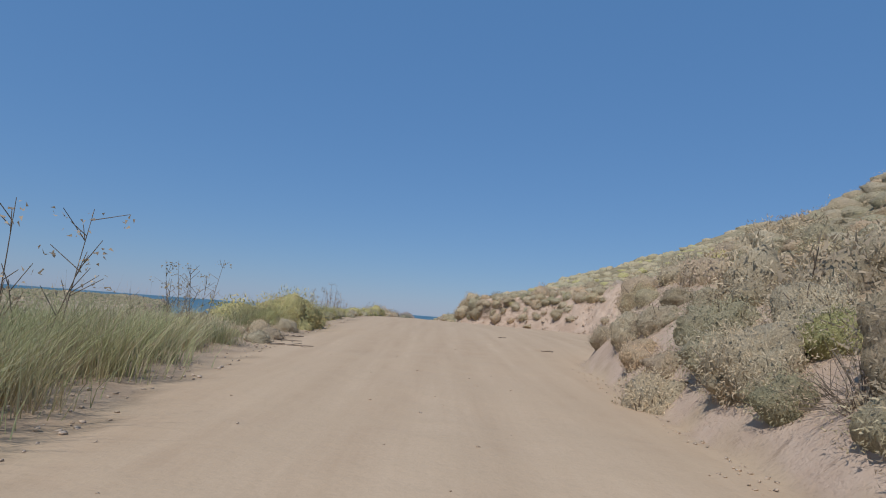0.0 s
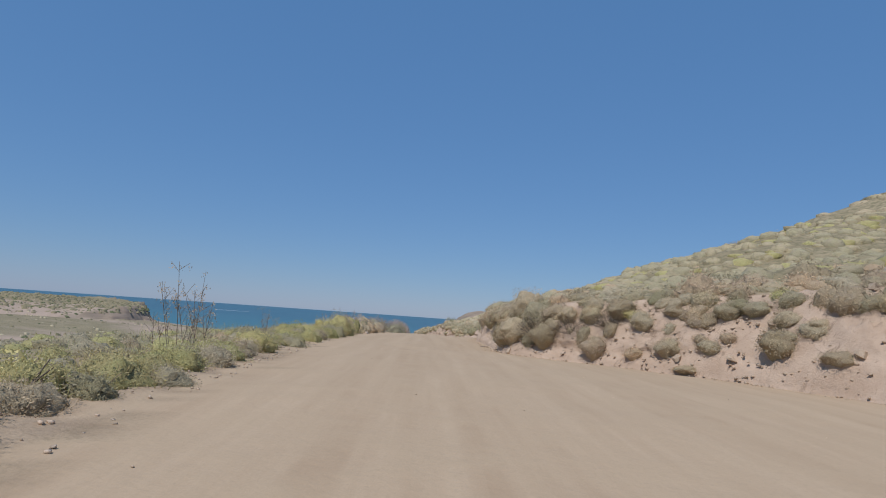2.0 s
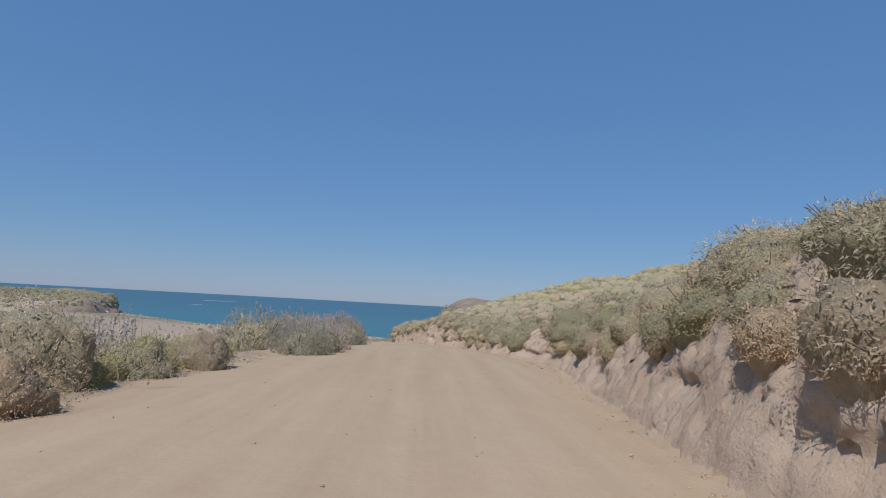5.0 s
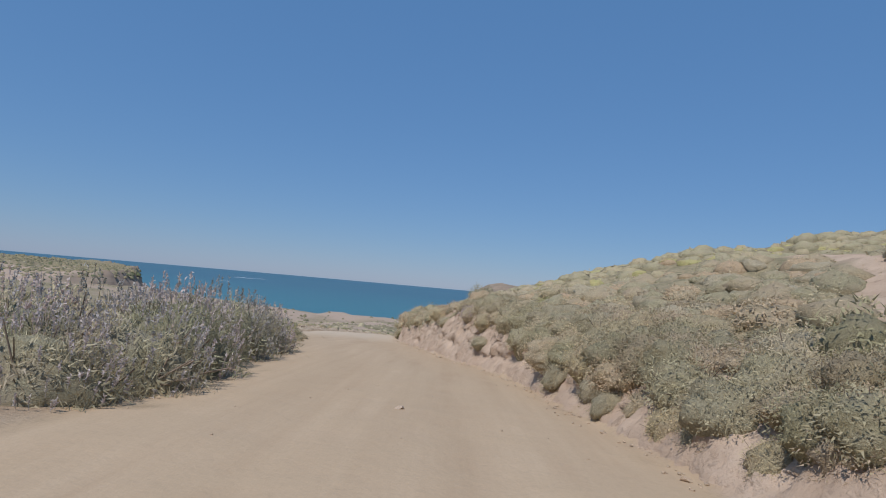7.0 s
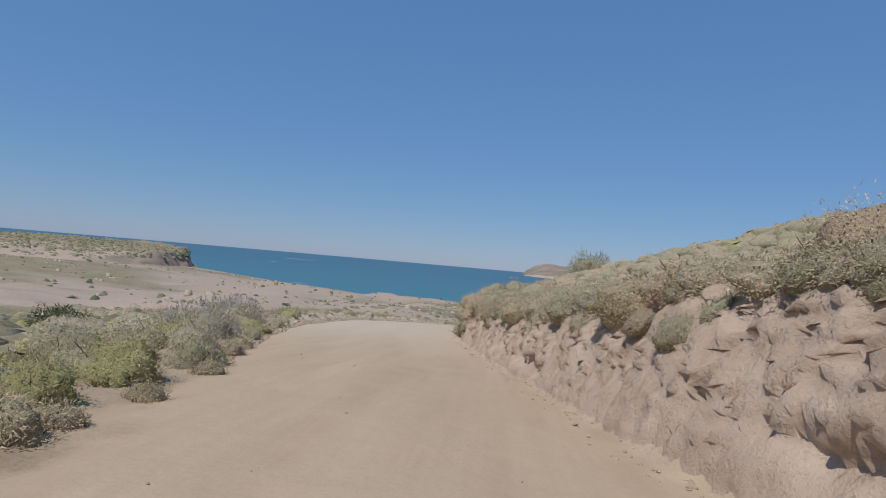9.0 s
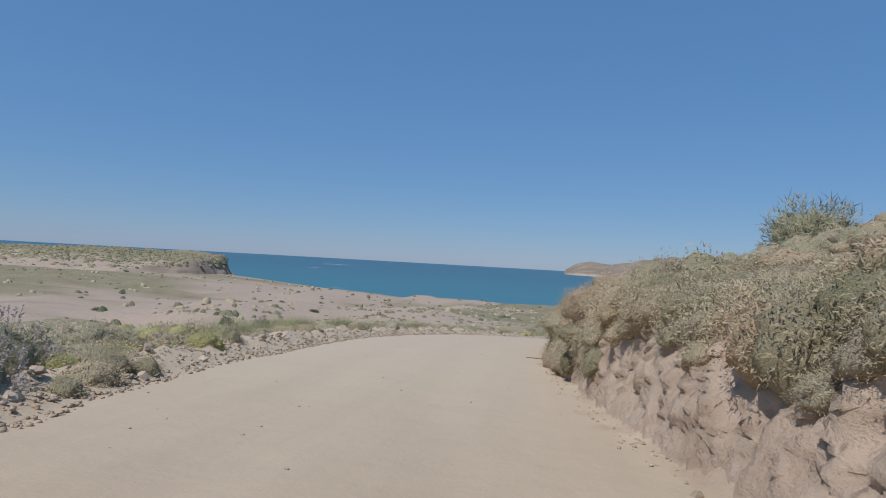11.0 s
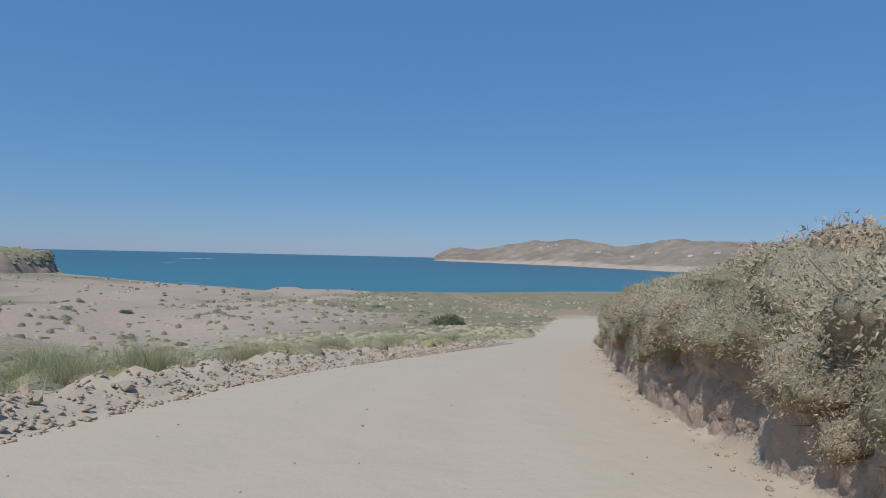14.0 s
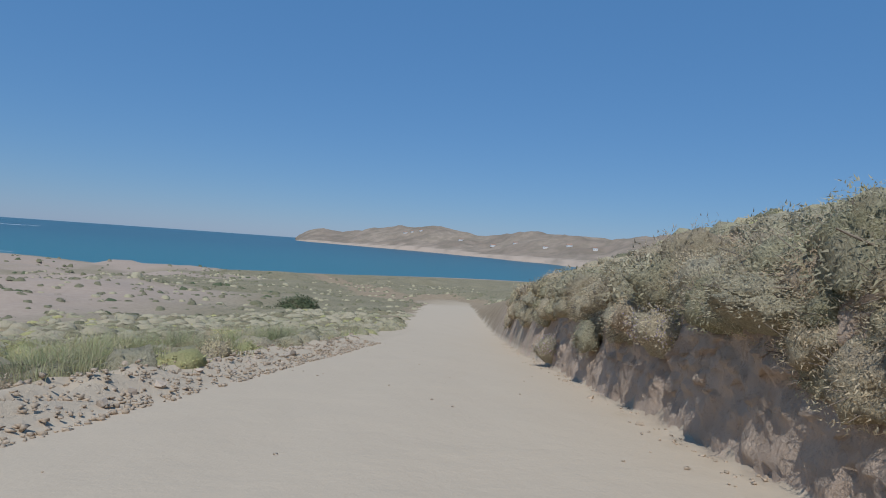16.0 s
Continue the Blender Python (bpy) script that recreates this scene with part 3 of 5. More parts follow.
build_cut()


def build_headland():
    xs = np.concatenate([np.linspace(-1300, -420, 40), np.arange(-416, -330, 4.0), np.arange(-328, -190, 2.0), np.arange(-188, -60, 7.0)])
    ys = np.concatenate([np.arange(310, 480, 6.0), np.arange(480, 560, 3.0), np.arange(560, 660, 2.0)])
    x, y = np.meshgrid(xs, ys)
    z = headland_z(x, y)
    steep = np.hypot(*np.gradient(z, ys, xs))
    broken = step(0.3, 0.75, steep)
    crag = np.array([noise.fractal(Vector((a * 0.15, b * 0.15, 2.0)), 0.7, 2.1, 5) if q > 0.02 else 0.0 for a, b, q in zip(x.ravel(), y.ravel(), broken.ravel())]).reshape(x.shape)
    z = z + broken * 4.6 * crag
    ob = mesh_object("headland", np.stack([x, y, z], -1).reshape(-1, 3), grid_faces(*x.shape), GROUND, smooth=True)
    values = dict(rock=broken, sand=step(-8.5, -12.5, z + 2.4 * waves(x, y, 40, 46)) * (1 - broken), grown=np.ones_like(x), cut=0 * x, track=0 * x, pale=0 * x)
    for name, v in values.items():
        a = ob.data.attributes.new(name, "FLOAT", "POINT")
        a.data.foreach_set("value", v.ravel().astype(np.float32))
    return tagged(ob, "flat-topped headland with brown broken cliff and dune slope", "headland", kind="structure")


build_headland()


def build_sea():
    """The bay out to the horizon."""
    r = np.concatenate([[0], np.geomspace(40, 4950, 40)])
    a = np.linspace(0, 2 * np.pi, 97)[:-1]
    v = [(0, 300, SEA)] + [(q * math.cos(b), 300 + q * math.sin(b), SEA) for q in r[1:] for b in a]
    n = len(a)
    me = bpy.data.meshes.new("water")
    f = [(0, 1 + k, 1 + (k + 1) % n) for k in range(n)]
    f += [(1 + (i - 1) * n + k, 1 + i * n + k, 1 + i * n + (k + 1) % n, 1 + (i - 1) * n + (k + 1) % n) for i in range(1, len(r) - 1) for k in range(n)]
    me.from_pydata(v, [], f)
    me.materials.append(SEAWATER)
    return tagged(new("water", me), "deep turquoise sea with light wind ripples", "sea", kind="structure")


build_sea()


def build_far_land():
    """Dry hills across the bay."""
    b = np.linspace(2.6, 75, 240)
    near = np.interp(b, [2.6, 4, 8, 15, 22, 27, 35, 50, 75], [2600, 2350, 2150, 1800, 1450, 1250, 950, 800, 700])
    near = near + 26 * waves(b, 0 * b, 5, 41)
    sky_z = np.interp(b, [2.6, 3.6, 5, 7, 9.5, 12, 14, 17, 19.5, 21.5, 24, 26, 30, 37, 50, 75], [-20, 18, 30, 22, 42, 62, 66, 52, 34, 40, 62, 54, 42, 50, 60, 60])
    d = np.linspace(-0.03, 1.6, 60)
    B, D = np.meshgrid(b, d, indexing="ij")
    dist = near[:, None] + D * 620
    rise = np.clip(D, 0, None)
    h = (sky_z[:, None] - SEA) * (0.16 * step(0, 0.05, rise) + 0.84 * step(0.05, 1.0, rise) ** 0.8) * step(1.6, 1.2, D)
    x, y = dist * np.sin(np.radians(B)), 140 + dist * np.cos(np.radians(B))
    z = SEA - 1.5 + h * (1 + 0.10 * waves(x, y, 320, 42)) + 4 * waves(x, y, 130, 43) * step(0, 0.3, rise) * step(1.6, 1.2, D)
    m, t, bs = material("hazed_hill_scrub", 0.95, 0.1)
    n1, n2 = noise_at(t, 0.006, 6, 0.65), noise_at(t, 0.03, 5, 0.65)
    # scrub tones lifted towards pinkish tan: the distance haze is painted in
    c = mix(t, ramp(t, n1.outputs[0], (0.38, (0, 0, 0)), (0.62, (1, 1, 1))).outputs[0], (0.27, 0.205, 0.15), (0.37, 0.285, 0.21))
    c = mix(t, ramp(t, n2.outputs[0], (0.4, (0.5, 0.5, 0.5)), (0.6, (0, 0, 0))).outputs[0], c, (0.19, 0.16, 0.11))
    c = mix(t, attribute(t, "shore"), c, (0.47, 0.36, 0.27))
    t.links.new(c, bs.inputs["Base Color"])
    ob = mesh_object("far_hills", np.stack([x, y, z], -1).reshape(-1, 3), grid_faces(*x.shape), m, smooth=True)
    shore = step(0.16, 0.03, rise + 0.05 * waves(x, y, 90, 44)) + 0.0
    a = ob.data.attributes.new("shore", "FLOAT", "POINT")
    a.data.foreach_set("value", np.clip(shore, 0, 1).ravel().astype(np.float32))
    return tagged(ob, "dry brown hills with pale shore across the bay", "hills", kind="structure")


build_far_land()



# ---------------------------------------------------------------- plants
def unit(v):
    return v / (np.linalg.norm(v, axis=-1, keepdims=True) + 1e-9)


def leaves(rng, centres, ways, length, width, spread=0.6):
    """Narrow leaves and twiglets, one triangle each, at the centres and about the ways."""
    n = len(centres)
    w = unit(unit(ways) + rng.normal(0, spread, (n, 3)))
    side = unit(np.cross(w, rng.normal(0, 1, (n, 3))))
    ln, wd = length * rng.uniform(0.6, 1.4, (n, 1)), width * rng.uniform(0.6, 1.4, (n, 1))
    v = np.stack([centres - side * wd * 0.5, centres + side * wd * 0.5, centres + w * ln], 1).reshape(-1, 3)
    return v, np.arange(3 * n).reshape(-1, 3)


def tris(f):
    return np.concatenate([f[:, [0, 1, 2]], f[:, [0, 2, 3]]])


def upper(rng, n, low=-0.2):
    """Random directions over the upper half."""
    a = rng.normal(0, 1, (n * 4 + 40, 3))
    a = unit(a)
    return a[a[:, 2] > low][:n]


def blob(rng, sides, rings, rough=0.14):
    """A small knobbly ball, closed above, open below."""
    el = np.linspace(-0.5, np.pi / 2 - 0.45, rings)
    az = np.arange(sides) / sides * 2 * np.pi
    E, A = np.meshgrid(el, az, indexing="ij")
    d = np.stack([np.cos(E) * np.cos(A), np.cos(E) * np.sin(A), np.sin(E)], -1).reshape(-1, 3)
    d = np.concatenate([d, [[0, 0, 1.0]]]) * rng.uniform(1 - rough, 1 + rough, (rings * sides + 1, 1))
    f = [(i * sides + k, i * sides + (k + 1) % sides, (i + 1) * sides + (k + 1) % sides, (i + 1) * sides + k) for i in range(rings - 1) for k in range(sides)]
    top = (rings - 1) * sides
    f += [(top + k, top + (k + 1) % sides, top + (k + 2) % sides, rings * sides) for k in range(0, sides, 2)]
    return d, np.array(f)


def tuft_places(seed, tufts, flat, tuft):
    """Evenly spread centres and radii of the rounded tufts of a cushion plant one metre in radius."""
    rng = np.random.RandomState(seed)
    c = upper(rng, tufts, -0.1)
    for _ in range(8):
        d = c[:, None] - c[None]
        q = (d ** 2).sum(-1) + 1e-3
        c = unit(c + 0.05 * (d / q[..., None] ** 1.5).sum(1) / tufts ** 0.5)
        c[:, 2] = np.maximum(c[:, 2], -0.08)
    c = c * rng.uniform(0.50, 0.74, (len(c), 1)) * [1, 1, flat]
    return c, tuft * rng.uniform(0.7, 1.2, len(c)) * (16 / tufts) ** 0.25


def swell(d, seed, tufts, tuft):
    """How far a cushion plant one metre in radius reaches in the directions d: uneven, with rounded tufts and creases between."""
    r = np.random.RandomState(seed + 3)
    c = unit(tuft_places(seed, tufts, 1.0, tuft)[0])
    high, wide = r.uniform(0.25, 1.25, len(c)), r.uniform(0.75, 1.3, len(c)) * 1.5 * tuft * (16 / max(tufts, 16)) ** 0.5
    apart = np.linalg.norm(d[:, None] - c[None], axis=-1) / wide[None]
    bulge = np.sqrt(np.clip(1 - apart ** 2, 0, 1)) * high[None]
    lobes = unit(r.normal(0, 1, (4, 3)))
    lop = 0.085 * np.sin(2.2 * d @ lobes.T + r.uniform(0, 6, 4)).sum(1)
    return (0.60 + 0.40 * bulge.max(1)) * (1 + lop)


def cushion(seed, tufts, per_tuft, length, width, flat=0.75, tuft=0.42, spread=0.55, low=-0.25):
    """Foliage of a cushion plant: fine leaves and sprigs standing in and on its rounded tufts."""
    rng = np.random.RandomState(seed + 1)
    a = upper(rng, tufts * per_tuft, low)
    r = swell(a, seed, tufts, tuft)
    out = rng.uniform(0, 1, len(r)) ** 1.5
    p = a * (r * (0.78 + 0.25 * out))[:, None] * [1, 1, flat]
    face = unit(a + [0, 0, 0.25] + rng.normal(0, spread * 0.5, a.shape))
    along = unit(np.cross(face, rng.normal(0, 1, a.shape)))
    wd, ln = (0.5 * width * rng.uniform(0.7, 1.3, len(r)))[:, None], (length * (0.6 + 0.6 * out))[:, None]
    side, tip = np.cross(face, along) * wd, unit(along + a * rng.uniform(0.2, 1.1, (len(r), 1))) * ln
    return np.stack([p - side, p + side, p + tip], 1).reshape(-1, 3), np.arange(3 * len(r)).reshape(-1, 3)


def dome(seed, sides=7, rings=3, size=0.70, flat=0.75, tufts=0, tuft=0.42):
    """The close twiggy inside of a cushion plant, down into the earth, swelling with the tufts of its foliage."""
    v, f = blob(np.random.RandomState(seed + 5), sides, rings, 0.0 if tufts else 0.2)
    v = unit(v) * (size * swell(unit(v), seed, tufts, tuft))[:, None] * np.random.RandomState(seed + 6).uniform(0.88, 1.09, (len(v), 1)) if tufts else v * size
    v = v * [1, 1, flat]
    wide = 1.2 if 0 < tufts < 10 else 0.6
    v[:sides] = v[:sides] * [wide, wide, 0] - [0, 0, 0.55]
    return v, tris(f)


def cushion_plant(seed, tufts, per_tuft, length, width, sides, rings, flat=0.75, tuft=0.44, spread=0.8, low=-0.5):
    """Leaves and inside of one cushion plant."""
    return cushion(seed, tufts, per_tuft, length, width, flat, tuft, spread, low), dome(seed, sides, rings, 0.80, flat, tufts, tuft)


def joined(*meshes):
    out_v, out_f, count = [], [], 0
    for v, f in meshes:
        out_v.append(v)
        out_f.append((tris(f) if f.shape[1] == 4 else f) + count)
        count += len(v)
    return np.concatenate(out_v), np.concatenate(out_f)


def tubes(starts, ends, r0, r1, sides=4):
    """Tapered twigs from starts to ends."""
    w = unit(ends - starts)
    s = unit(np.cross(w, [0.31, 0.87, 0.38]))
    q = np.cross(w, s)
    v = []
    for k in range(sides):
        c, d = math.cos(2 * math.pi * k / sides), math.sin(2 * math.pi * k / sides)
        v += [starts + (s * c + q * d) * r0, ends + (s * c + q * d) * r1]
    base = np.arange(len(starts)) * (2 * sides)
    f = [np.stack([base + 2 * k, base + 2 * ((k + 1) % sides), base + 2 * ((k + 1) % sides) + 1, base + 2 * k + 1], 1) for k in range(sides)]
    return np.stack(v, 1).reshape(-1, 3), np.concatenate(f)


def stems(seed, n, flat=0.75, r0=0.024, r1=0.007, reach=0.82):
    """Woody stems from the foot out to the tufts, forked once."""
    rng = np.random.RandomState(seed)
    a = upper(rng, n, 0.0)
    s = np.c_[rng.normal(0, 0.08, (n, 2)), np.full(n, -0.15)]
    m = s + (a * [reach, reach, reach * flat] - s) * 0.55 + rng.normal(0, 0.05, (n, 3))
    e1, e2 = (m + (a * [reach, reach, reach * flat] - m) + rng.normal(0, 0.13, (n, 3)) for _ in range(2))
    v, f = tubes(np.concatenate([s, m, m]), np.concatenate([m, e1, e2]), np.r_[np.full(n, r0), np.full(2 * n, r0 * 0.6)][:, None], np.r_[np.full(n, r0 * 0.6), np.full(2 * n, r1)][:, None])
    return v, f


def blades(seed, n, spread, height, width, lean=0.35, segs=3):
    """A clump of arching grass blades."""
    rng = np.random.RandomState(seed)
    foot = np.c_[rng.normal(0, spread, (n, 2)), np.zeros(n)]
    h = height * rng.uniform(0.5, 1.1, n)
    az = rng.uniform(0, 2 * np.pi, n)
    out = np.c_[np.cos(az), np.sin(az), np.zeros(n)] * (lean * rng.uniform(0.2, 1.3, n))[:, None] + foot * 0.5 / max(spread, 0.05) * lean * 0.5
    side = np.c_[-np.sin(az), np.cos(az), np.zeros(n)]
    rows = []
    for k in range(segs + 1):
        s = k / segs
        p = foot + out * (s ** 2 * h)[:, None] + np.c_[np.zeros((n, 2)), h * (s - 0.12 * s ** 3)]
        w = side * width * (1 - 0.92 * s) * 0.5
        rows += [p - w, p + w]
    v = np.stack(rows, 1)
    base = (np.arange(n) * (2 * segs + 2))[:, None]
    f = np.concatenate([base + [2 * k, 2 * k + 1, 2 * k + 3, 2 * k + 2] for k in range(segs)])
    return v.reshape(-1, 3), f


def spikes(seed, n, flat, length, thick, low=0.0, foot=0.85):
    """Upright flower spikes over a dome: thin stems with tight rows of small florets."""
    rng = np.random.RandomState(seed)
    a = upper(rng, n, low)
    s = a * [foot, foot, foot * flat]
    w = unit(a * [0.55, 0.55, 0.3] + [0, 0, 0.9] + rng.normal(0, 0.12, (n, 3)))
    e = s + w * (length * rng.uniform(0.5, 1.2, (n, 1)))
    v1, f1 = tubes(s, e, thick * 0.3, thick * 0.2, 3)
    k = np.repeat(np.arange(n), 12)
    t = rng.uniform(0.35, 1.0, len(k))[:, None]
    p = s[k] + (e - s)[k] * t
    return joined((v1, f1), leaves(rng, p, rng.normal(0, 1, (len(k), 3)) * [1, 1, 0.4] + [0, 0, 0.5], thick * 3.4, thick * 2.4, 0.3))


def stalks(seed, n, height, lean=0.12):
    """Tall bare weed stalks with side twigs and seed heads."""
    rng = np.random.RandomState(seed)
    s = np.c_[rng.normal(0, 0.18, (n, 2)), np.zeros(n) - 0.05]
    e = s + np.c_[rng.normal(0, lean, (n, 2)), height * rng.uniform(0.55, 1.05, n)]
    k = np.repeat(np.arange(n), 7)
    t = rng.uniform(0.3, 0.97, len(k))[:, None]
    b0 = s[k] + (e - s)[k] * t
    b1 = b0 + np.c_[rng.normal(0, 0.11, (len(k), 2)), rng.uniform(0.08, 0.26, len(k))] * height * 0.6
    v, f = tubes(np.concatenate([s, b0]), np.concatenate([e, b1]), np.r_[np.full(n, 0.005), np.full(len(k), 0.003)][:, None], 0.002, 3)
    tips = np.concatenate([e, b1])
    j = np.repeat(np.arange(len(tips)), 6)
    v2, f2 = leaves(rng, tips[j] - [0, 0, 0.05] + rng.normal(0, 0.022, (len(j), 3)), rng.normal(0, 1, (len(j), 3)), 0.024, 0.014)
    return (v, f), (v2, f2)


def plant(name, parts, label, category, group=""):
    """An Empty at the foot with its parts: (name, (verts, faces), material)."""
    e = new(name)
    for pname, (v, f), mat, *inside in parts:
        if inside:
            v2, f2 = inside[0]
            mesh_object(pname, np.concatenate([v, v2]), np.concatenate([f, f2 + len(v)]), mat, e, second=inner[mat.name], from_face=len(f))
        else:
            made = mesh_object(pname, v, f, mat, e)
            if pname.endswith(("spray", "base", "work")):
                tagged(made, kind="stuff")
    return tagged(e, label, category, group)


def replicate(verts, faces, places, turns, sizes, heights):
    """One joined mesh of many small plants or stones."""
    c, s = np.cos(turns)[:, None], np.sin(turns)[:, None]
    x = (verts[None, :, 0] * c - verts[None, :, 1] * s) * sizes[:, None] + places[:, 0:1]
    y = (verts[None, :, 0] * s + verts[None, :, 1] * c) * sizes[:, None] + places[:, 1:2]
    z = verts[None, :, 2] * heights[:, None] + places[:, 2:3]
    v = np.stack([x, y, z], -1).reshape(-1, 3)
    f = (faces[None] + (np.arange(len(places)) * len(verts))[:, None, None]).reshape(-1, faces.shape[1])
    return v, f


def put(proto, x, y, size, height=1.0, turn=0.0, sink=0.10, z=None):
    """A copy of a pattern plant on the ground at x, y."""
    z = float(ground_z(x, y)) - sink * size if z is None else z
    ob = copy_thing(proto, pose(x, y, z, 0, 0, turn))
    ob.scale = (size, size, size * height)
    return ob


patterns = []


def pattern(*args):
    patterns.append(plant(*args))
    return patterns[-1]


rng = np.random.RandomState(7)
kinds = {}
forms = {"": (3, 100, (18, 46, 0.125, 0.044, 14, 6)), " near": (3, 150, (30, 66, 0.080, 0.026, 22, 9)), " large": (4, 190, (40, 96, 0.058, 0.018, 30, 12))}
for key, name, mat, label in (("olive", "olive_shrub", SHRUB_LEAF, "olive-green cushion shrub on dry earth"), ("grey", "grey_shrub", GREY_LEAF, "grey-green cushion shrub with small dry leaves"),
                        ("dry", "dry_shrub", DRY_LEAF, "brown half-dead spiny cushion shrub"), ("green", "green_shrub", GREEN_LEAF, "fresh yellow-green cushion shrub"), ("heath", "heath_shrub", HEATH_LEAF, "tan and lilac-grey heath shrub on the slope")):
    for form, (count, seed, shape) in forms.items():
        kinds[key + form] = []
        for k in range(count):
            leafage, inside = cushion_plant(seed + 7 * k, *shape)
            kinds[key + form].append(pattern(name, [("foliage", leafage, mat, inside), ("woody_base", stems(seed + 90 + k, 5, reach=0.7), TWIG)], label, "shrub", "shrubs on the bank"))
hanging = []
for k, (name, mat, label) in enumerate((("hanging_shrub", GREY_LEAF, "grey-brown shrub hanging over the earth cut"), ("drooping_shrub", DRY_LEAF, "brown half-dead shrub hanging over the earth cut"), ("trailing_shrub", SHRUB_LEAF, "olive shrub hanging over the earth cut"), ("hanging_shrub", GREY_LEAF, "grey-brown shrub hanging over the earth cut"), ("heath_drape", HEATH_LEAF, "tan heath shrub hanging over the earth cut"))):
    leafage, inside = cushion_plant(170 + 7 * k, 26, 66, 0.082, 0.026, 18, 8, low=-0.8)
    hanging.append(pattern(name, [("foliage", leafage, mat, inside), ("woody_base", stems(270 + k, 10, reach=0.9), TWIG)], label, "shrub", "shrubs hanging over the cut"))
lavender = [pattern("spiked_shrub", [("foliage", cushion(300 + k, 64, 80, 0.095, 0.017, 0.8, 0.42, 0.7), LAV_LEAF, dome(320 + k, 12, 5, 0.68, 0.8)), ("bloom", spikes(310 + k, 150, 0.8, 0.17, 0.010), SPIKE_LEAF), ("woody_base", stems(320 + k, 12, 0.8), TWIG)],
                    "large grey shrub with pale flower spikes beside the track", "shrub", "grey spiked shrubs") for k in range(2)]
lilac = []
for k in range(2):
    leafage, inside = cushion_plant(375 + 7 * k, 30, 60, 0.085, 0.030, 20, 8)
    lilac.append(pattern("lilac_shrub", [("foliage", leafage, GREY_LEAF, inside), ("bloom_spray", cushion(375 + 7 * k, 30, 26, 0.055, 0.040, 0.78), LILAC_LEAF), ("woody_base", stems(379 + k, 8, reach=0.7), TWIG)], "grey cushion shrub covered in faded lilac flowers", "shrub", "lilac shrubs on the rim"))
bare = [pattern("bare_shrub", [("branchwork", stems(330 + k, 90, 0.75, 0.009, 0.003, 0.9), TWIG), ("foliage", cushion(335 + k, 26, 30, 0.07, 0.014, 0.7, 0.36), DRY_LEAF, dome(335 + k, 8, 3, 0.15))], "nearly leafless brown thorny shrub", "shrub", "dry thorny shrubs") for k in range(2)]
tussock = [pattern("grass_tussock", [("grass_foliage", blades(340 + k, 620, 0.30, 0.95, 0.011, 0.75), GRASS_LEAF), ("dry_blade_spray", blades(345 + k, 60, 0.24, 1.15, 0.007, 0.5), DRY_LEAF)], "tall yellow-green grass tussock at the track side", "grass", "grass tussocks") for k in range(3)]
spear = [pattern("mullein_clump", [("flower_spear", spikes(390 + k, 9, 0.4, 0.95, 0.016, 0.55, 0.25), SPIKE_LEAF), ("foliage", blades(392 + k, 60, 0.2, 0.4, 0.03, 0.6), LAV_LEAF)], "clump of pale upright flower spears in the verge", "flower", "flower spears") for k in range(2)]
weed = []
for k in range(2):
    st, heads = stalks(350 + k, 7, 1.0)
    weed.append(pattern("weed", [("stalk_spray", st, TWIG), ("seed_spray", heads, DRY_LEAF)], "tall dry weed stalks with small seed heads", "weed", "dry weeds"))
round_bush = [pattern("round_bush", [("foliage", cushion(360 + k, 60, 50, 0.10, 0.045, 0.85, 0.40), DARK_LEAF, dome(360 + k, 12, 5, 0.68, 0.85)), ("woody_base", stems(365 + k, 6), TWIG)], "dark green rounded bush on the sand", "bush", "dark bushes in the dunes") for k in range(2)]
broom = pattern("broom_bush", [("foliage", cushion(370, 40, 110, 0.15, 0.020, 0.85, 0.40, 0.9), LAV_LEAF, dome(370, 16, 7, 0.8, 0.85, 40)), ("woody_base", stems(371, 20), TWIG)], "round feathery green bush on the skyline", "bush")

taken = []


def clear(x, y, r, room=0.66):
    return all((x - a) ** 2 + (y - b) ** 2 > (room * (r + c)) ** 2 for a, b, c in taken)


def close(x, y, size):
    """Whether a shrub stands right beside the track, where its leaves show."""
    return size > 0.38 and y < 152 and (-1.6 - size < x - float(right_edge(y)) < 1.3 + 0.6 * size or -0.4 < float(left_edge(y)) - x < 1.6)


def on_bare_earth(x, y):
    """The crumbled slope where hardly anything grows."""
    f = (x - float(right_edge(y))) / float(bank_width(y))
    return 18 < y < 40 and 0.0 < f < 0.88 and int(x * 10 + y * 10) % 5 > 0


def shrub(key, x, y, size, height=1.0, sink=0.10):
    group = {"lavender": lavender, "lilac": lilac, "spear": spear, "bare": bare, "tussock": tussock, "weed": weed, "round": round_bush}.get(key) or kinds[key + ((" large" if size > 0.66 else " near") if close(x, y, size) else "")]
    taken.append((x, y, size))
    return put(group[rng.randint(len(group))], x, y, size, height, rng.uniform(0, 360), sink)


# ---- beside the start of the track, left
for x, y, h in ((-3.9, 5.6, 1.05), (-4.6, 6.6, 1.2), (-5.4, 6.0, 1.25), (-4.2, 7.8, 1.15), (-5.1, 8.6, 1.25), (-6.1, 7.6, 1.3), (-4.4, 9.6, 1.1), (-5.6, 10.2, 1.2), (-4.8, 11.4, 1.0),
                (-6.8, 9.4, 1.2), (-3.7, 4.4, 1.0), (-4.8, 4.6, 1.2), (-5.9, 4.4, 1.2), (-4.5, 13.0, 0.8), (-5.4, 17.6, 0.9), (-4.75, 19.0, 0.95), (-5.0, 27.5, 0.8), (-5.9, 29.2, 0.8), (-5.2, 18.2, 0.9), (-6.6, 12.6, 1.0), (-7.4, 6.2, 1.2), (-7.6, 11.2, 1.1)):
    shrub("tussock", x, y, h, 1.0, 0.03)
